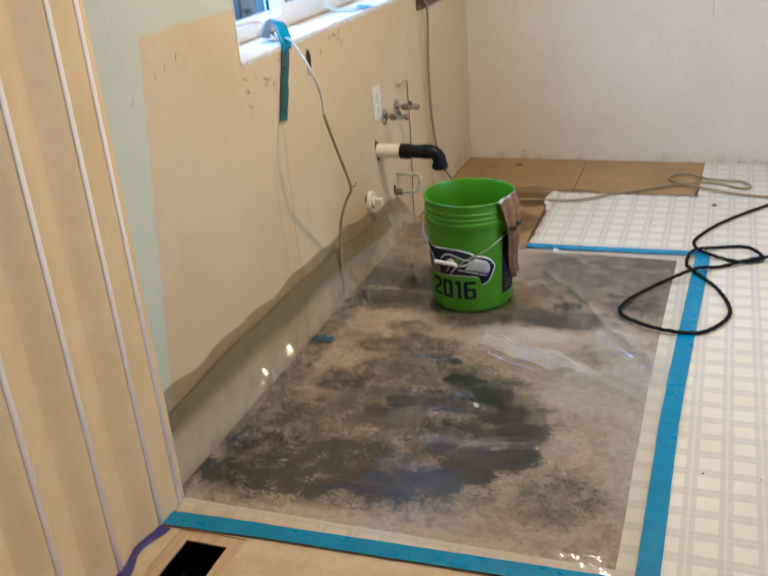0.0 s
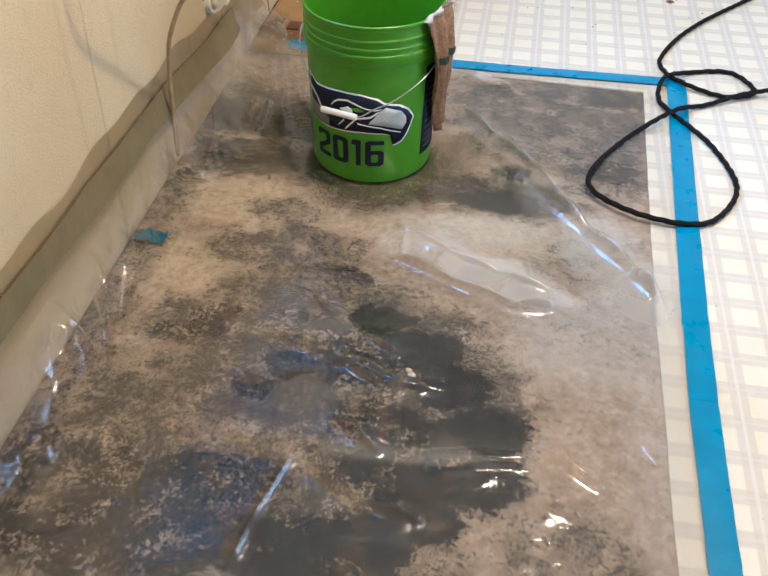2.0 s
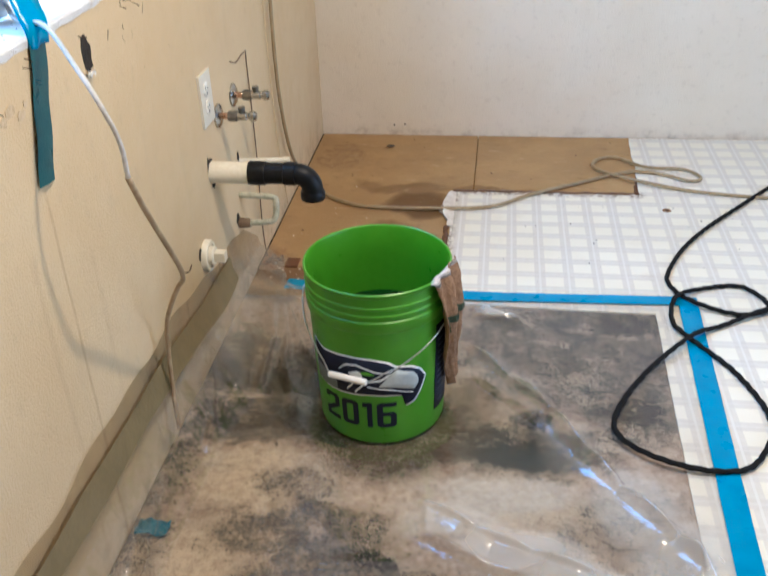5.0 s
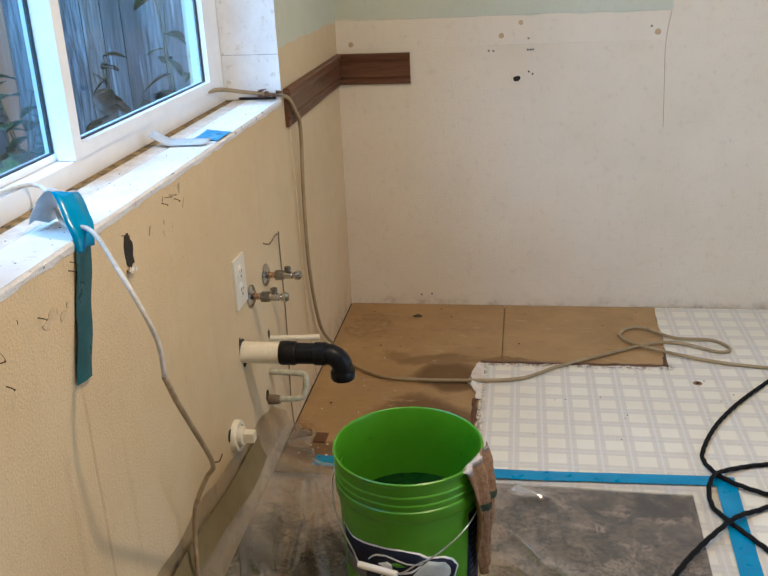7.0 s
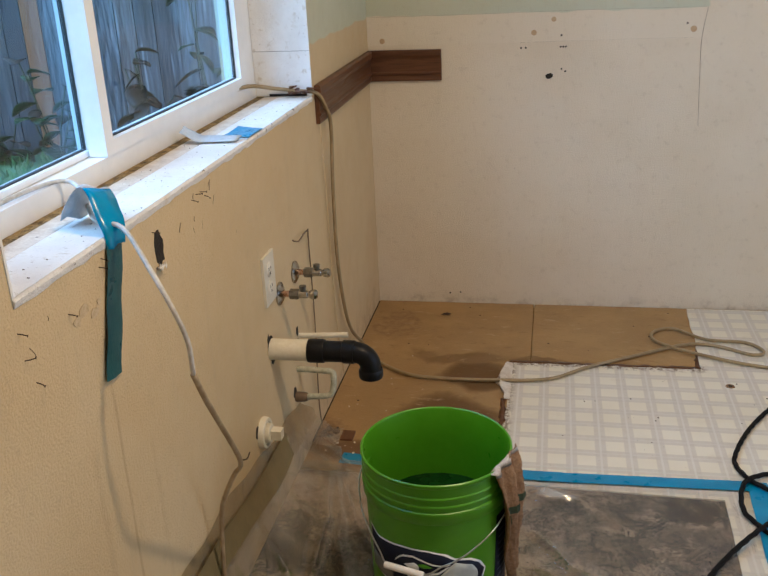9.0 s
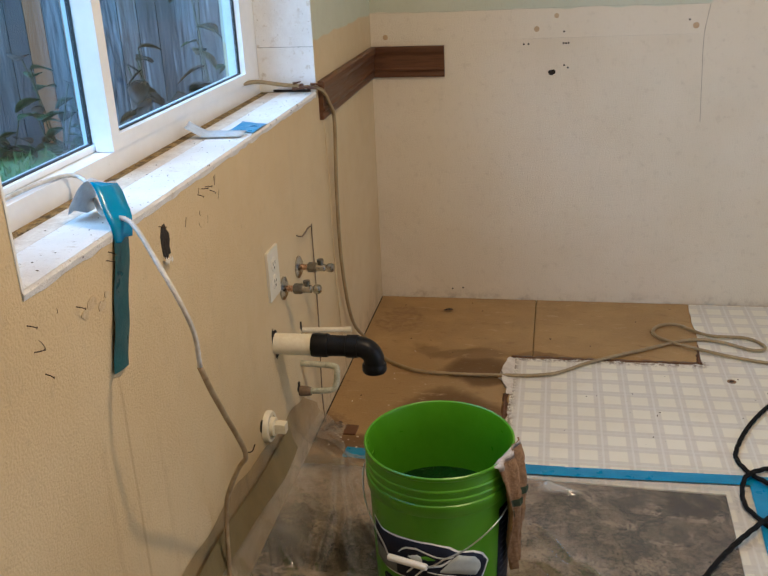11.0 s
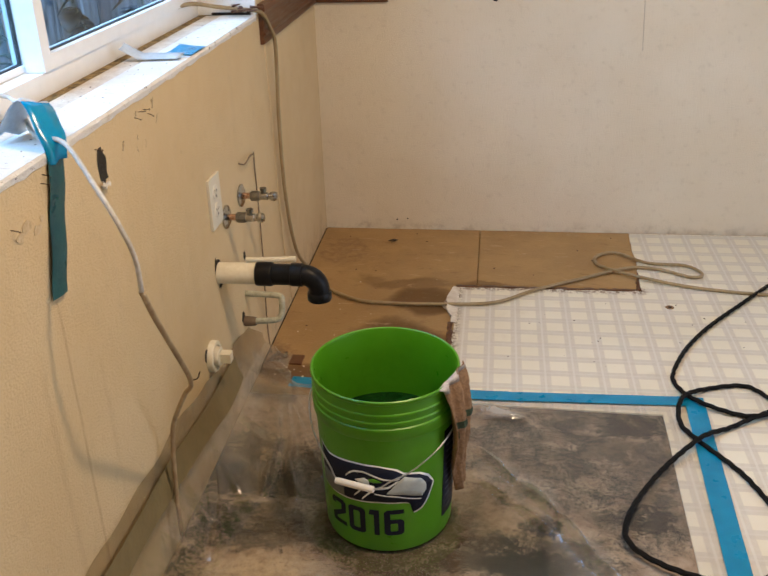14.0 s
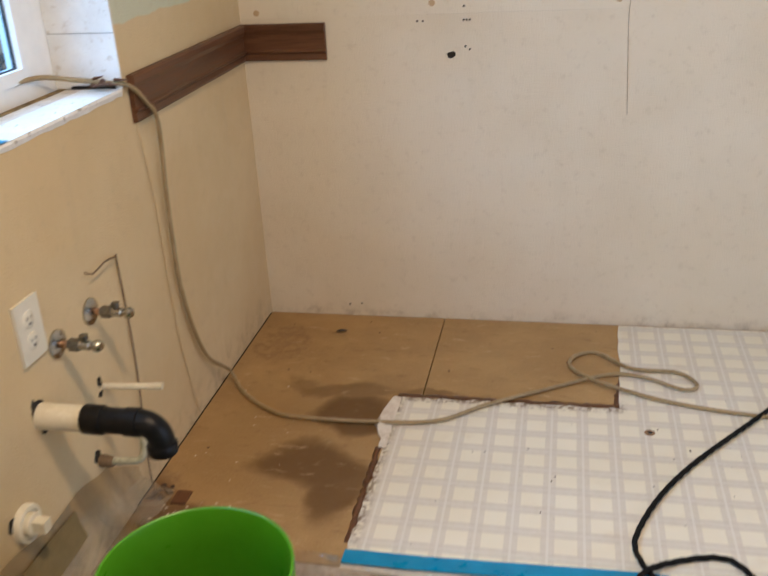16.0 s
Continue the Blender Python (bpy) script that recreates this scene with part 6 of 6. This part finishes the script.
for i in range(14):
    u = i / 13
    c = Vector((-0.012 - 0.115 * u, 2.700 - 0.01 * u, 0.884 + 0.020 * max(0, u - 0.7) / 0.3))
    rows.append([c + Vector((0, -0.020, 0)), c + Vector((0, 0.0, 0.0035 * math.sin(u * 9) + 0.0015)), c + Vector((0.0, 0.020 - 0.012 * u, 0.004 + 0.004 * u))])
part("peeled_end", ribbon(rows, 0.0006), M["tape_back"], piece, "grey peeled-up end", smooth=True)

# ---- small marks and debris ----
rng = random.Random(61)
for y, z, s in ((1.992, 0.803, 0.016), (1.972, 0.796, 0.012), (2.020, 0.790, 0.014), (2.035, 0.80, 0.007)):
    flake = prism([(s * math.cos(t) * rng.uniform(0.6, 1.1), 0.7 * s * math.sin(t) * rng.uniform(0.5, 1.1)) for t in np.linspace(0, 2 * math.pi, 11)[:-1]], 0.0002, 0.0014)
    flake.transform(along_x(0, y, z))
    tagged(part("plaster_chip", flake, M["pink"]), "chipped patch of broken plaster on the wall", "plaster", group="plaster chips")
rng = random.Random(52)
for k in range(15):
    y, z = rng.choice(((1.88, 0.80), (2.42, 0.83), (1.50, 0.93), (1.46, 0.86), (2.6, 0.72)))
    y, z = y + rng.gauss(0, 0.045), min(z + rng.gauss(0, 0.035), 0.855 if y > 1.8 else 1.0)
    ln, a = rng.uniform(0.006, 0.022), rng.uniform(0.9, 2.2)
    pts = [(0.0003, y, z), (0.0006, y + 0.5 * ln * math.cos(a) + rng.uniform(-0.003, 0.003), z - 0.5 * ln * math.sin(a)), (0.0003, y + ln * math.cos(a), z - ln * math.sin(a))]
    tagged(part("wall_scuff", sweep(curve_points(pts, 0.004), rng.uniform(0.0005, 0.0011), 6, 0.4), M["crack"], smooth=True), "short brown scuff mark on the wall", "scuff", group="scuffs")

hole = bmesh.new()
rng = random.Random(12)
ring = [(2.243 + (0.019 + rng.uniform(-0.005, 0.004)) * math.cos(a), 0.806 + (0.030 + rng.uniform(-0.006, 0.004)) * math.sin(a)) for a in np.linspace(0, 2 * math.pi, 17)[:-1]]
f = [hole.verts.new((0.0008, y, z)) for y, z in ring]
hole.faces.new(f)
hb = part("wall_hole", hole, M["dark"])
bmh = bmesh.new()
bmh.from_mesh(hb.data)
bmesh.ops.solidify(bmh, geom=bmh.faces[:], thickness=0.0006)
bmh.to_mesh(hb.data)
bmh.free()
tagged(hb, "ragged dark hole broken in the wall", "hole")
crumple((0.005, 2.236, 0.772), (0.008, 0.022, 0.012), M["chipped"], "loose crumb of plaster below the wall hole", 9)["category"] = "plaster"

for y, z, a in ((2.05, 0.845, 0.7), (1.955, 0.815, 0.9), (1.842, 0.838, 0.9), (1.845, 0.800, 0.0), (2.227, 0.838, 0.6), (2.395, 0.843, 0.9), (2.415, 0.847, 0.2), (2.435, 0.846, 0.3), (2.455, 0.835, 1.2), (1.86, 0.765, 1.3), (2.06, 0.895 - 0.04, 1.1)):
    p = Vector((-0.004, y, z))
    q = Vector((0.009, y + 0.010 * math.cos(a), z - 0.007 * math.sin(a)))
    nail = thing("nail", "bent rusty nail sticking out of the wall", "nail", (0, y, z), group="nails")
    part("shank", sweep(curve_points([p, p.lerp(q, 0.5) + Vector((0.003, 0, 0)), q], 0.004), 0.0008, 6), M["iron"], nail, smooth=True)
    d = (q - p).normalized()
    part("head", sweep([q, q + d * 0.0010], 0.0017, 8), M["iron"], nail)


def scuff(pts, r, name, label, category):
    tagged(part(name, sweep(curve_points(pts, 0.01), r, 6, 0.35), M["crack"], smooth=True), label, category)


scuff([(1.078, 3.9985, 1.008), (1.066, 3.9985, 0.91), (1.070, 3.9985, 0.78), (1.076, 3.9985, 0.64)], 0.0007, "paint_crack", "thin dark upright paint edge on the wall", "crack")
scuff([(0.01, 3.9988, 1.007), (0.40, 3.9988, 1.008), (0.75, 3.9988, 1.011), (1.075, 3.9988, 1.009)], 0.0006, "paint_crack", "thin dark level paint edge on the wall", "crack")
scuff([(0.50, 3.9988, 0.915), (0.70, 3.9988, 0.917), (0.92, 3.9988, 0.918), (1.05, 3.9988, 0.918)], 0.0004, "paint_crack", "faint level paint edge on the wall", "crack")
bm = bmesh.new()
rng = random.Random(17)
ringp = [(0.599 + 0.013 * math.cos(a) * rng.uniform(0.7, 1.1), 0.808 + 0.010 * math.sin(a) * rng.uniform(0.6, 1.1)) for a in np.linspace(0, 2 * math.pi, 12)[:-1]]
va = [bm.verts.new((x, 3.9992, z)) for x, z in ringp]
vb = [bm.verts.new((x, 3.9982, z)) for x, z in ringp]
bm.faces.new(va), bm.faces.new(list(reversed(vb)))
for i in range(len(va)):
    bm.faces.new((va[i], vb[i], vb[(i + 1) % len(va)], va[(i + 1) % len(va)]))
tagged(part("wall_hole", bm, M["dark"]), "small torn hole in the bare wall", "hole")
for x, z in ((0.507, 0.898), (0.522, 0.898), (0.634, 0.899), (0.642, 0.899), (0.650, 0.899), (0.638, 0.829), (0.650, 0.821), (1.020, 0.962), (0.635, 0.935), (0.262, 0.036), (0.30, 0.040)):
    h = lathe([(0, 0.0), (0.0032, 0.0), (0.0030, 0.0008), (0, 0.0008)], m=Matrix.Translation((x, 3.9994, z)) @ Matrix.Rotation(radians(90), 4, "X"), n=8)
    tagged(part("screw_hole", h, M["dark"]), "small dark screw hole in the wall", "screw hole", group="screw holes")
for x, z, r in ((0.548, 0.945, 0.009), (1.040, 0.944, 0.010), (0.61, 0.985, 0.008), (0.05, 0.93, 0.009)):
    h = lathe([(0, 0.0), (r, 0.0), (r * 0.9, 0.0006), (0, 0.0008)], m=Matrix.Translation((x, 3.9994, z)) @ Matrix.Rotation(radians(90), 4, "X"), n=14)
    tagged(part("filler_spot", h, M["raw"]), "round tan filler spot on the wall", "filler spot", group="filler spots")

ro = thing("range_outlet", "black round range receptacle on a grey plate", "power outlet", (1.66, 4.0, 0.05))
part("plate", box((1.602, 3.986, 0.045), (1.720, 3.9998, 0.118)), plain("grey_metal", (0.20, 0.20, 0.20), (0.28, 0.28, 0.28), 40, 0.4, 0.0003, 0.6), ro, bevel=0.003)
part("socket", lathe([(0, 0.0), (0.027, 0.0), (0.027, 0.016), (0.024, 0.019), (0, 0.019)], m=Matrix.Translation((1.661, 3.986, 0.082)) @ Matrix.Rotation(radians(90), 4, "X"), n=28), M["abs"], ro, smooth=40)

rows = []
rng = random.Random(19)
for i in range(16):
    u = i / 15
    y = 3.508 - 0.235 * u
    out = 0.019 * math.sin(math.pi * min(1, u * 1.15)) ** 0.7 + rng.uniform(0, 0.007)
    lift = 0.008 * math.sin(math.pi * u) + 0.002 + rng.uniform(0, 0.002)
    rows.append([Vector((0.512, y, 0.0040)), Vector((0.503 - 0.4 * out, y, 0.0045 + 0.4 * lift)), Vector((0.499 - out, y + rng.uniform(-0.003, 0.003), 0.0045 + lift))])
tagged(part("vinyl_flap", ribbon(rows, 0.002), M["sill_pale"], smooth=40), "torn dirty vinyl flap curling off the floor", "vinyl flap")
knot = thing("vinyl_hole", "small dark burnt hole in the vinyl", "hole", (1.136, 3.411, 0.0036))
part("rim", lathe([(0.006, 0.0036), (0.013, 0.0036), (0.012, 0.0046), (0.007, 0.005)], (1.136, 3.411, 0), 18, closed=True), M["rag"], knot, smooth=True)
part("pit", lathe([(0, 0.0037), (0.007, 0.0037), (0.007, 0.0041), (0, 0.0041)], (1.136, 3.411, 0), 14), M["dark"], knot)

tagged(part("wood_chip", box((0.073, 3.005, 0.0003), (0.107, 3.052, 0.005)), M["moulding"], bevel=0.001), "small dark square of wood on bare floor", "wood chip")
# dirty glue line under the torn vinyl edge
rng = random.Random(41)
for a, b, n in (((0.50, 3.522), (1.060, 3.524), 40), ((1.064, 3.52), (1.082, 3.66), 12), ((0.494, 3.28), (0.494, 2.93), 26)):
    a, b = Vector(a), Vector(b)
    bm = bmesh.new()
    top = []
    for i in range(n + 1):
        p = a.lerp(b, i / n)
        s = Vector((-(b - a).y, (b - a).x)).normalized()
        w0, w1 = rng.uniform(0.005, 0.016), rng.uniform(0.002, 0.010)
        top.append([Vector((*(p + s * w0), 0.0006)), Vector((*p, 0.0016 + rng.uniform(0, 0.0012))), Vector((*(p - s * w1), 0.0006))])
    tagged(part("glue_residue", ribbon(top, 0.0005), M["moulding_b"], smooth=True), "dark brown glue line along the torn vinyl", "glue residue")


def crumbs(name, label, category, n, area, size, mat, seed, z=0.0):
    """Loose bits, each one its own small lump."""
    rng = random.Random(seed)
    for _ in range(n):
        x, y, s = rng.uniform(area[0], area[2]), rng.uniform(area[1], area[3]), rng.uniform(*size)
        bm = bmesh.new()
        bmesh.ops.create_icosphere(bm, subdivisions=1, radius=s)
        for v in bm.verts:
            v.co = Vector((v.co.x * rng.uniform(0.6, 1.4) + x, v.co.y * rng.uniform(0.6, 1.4) + y, max(0, v.co.z * 0.5 + s * 0.4) + z))
        tagged(part(name, bm, mat), label, category, group=category + "s")


crumbs("plaster_crumb", "tiny pale plaster crumb on the bare floor", "crumb", 34, (0.03, 2.88, 0.26, 3.02), (0.0012, 0.004), M["crumb"], 1)
crumbs("plaster_crumb", "tiny pale plaster crumb on brown board", "crumb", 12, (0.05, 3.05, 0.45, 3.6), (0.0012, 0.003), M["crumb"], 2)
crumbs("rust_crumb", "dark rusty crumb beside the wire's end", "crumb", 12, (0.012, 3.015, 0.055, 3.07), (0.004, 0.010), M["iron"], 3)
crumbs("dirt_speck", "dark dirt speck on the floor", "speck", 26, (0.05, 3.05, 1.05, 3.98), (0.0015, 0.0035), M["iron"], 4)
crumbs("dirt_speck", "dark dirt speck on the vinyl", "speck", 22, (0.6, 2.95, 1.6, 3.48), (0.0012, 0.003), M["iron"], 5, 0.0035)
crumbs("dirt_speck", "dark dirt speck on the vinyl", "speck", 14, (1.12, 1.3, 1.6, 2.9), (0.0012, 0.003), M["iron"], 6, 0.0035)
crumbs("sill_crumb", "small dirt crumb on the window sill", "crumb", 80, (-0.145, 1.87, -0.005, 3.22), (0.0006, 0.0017), M["iron"], 7, SILL + 0.005)
crumbs("plaster_crumb", "pale crumb lying on the plastic sheet", "crumb", 2, (0.585, 1.752, 0.60, 1.768), (0.005, 0.007), M["crumb"], 8, 0.012)
bm = sweep(curve_points([(0.245, 3.872, 0.004), (0.262, 3.866, 0.010), (0.276, 3.880, 0.004)], 0.004), lambda t: 0.002 + 0.006 * math.sin(math.pi * t), 8, 0.5)
tagged(part("dead_leaf", bm, M["leaf_dead"], smooth=True), "dried dark leaf on the brown board", "leaf")
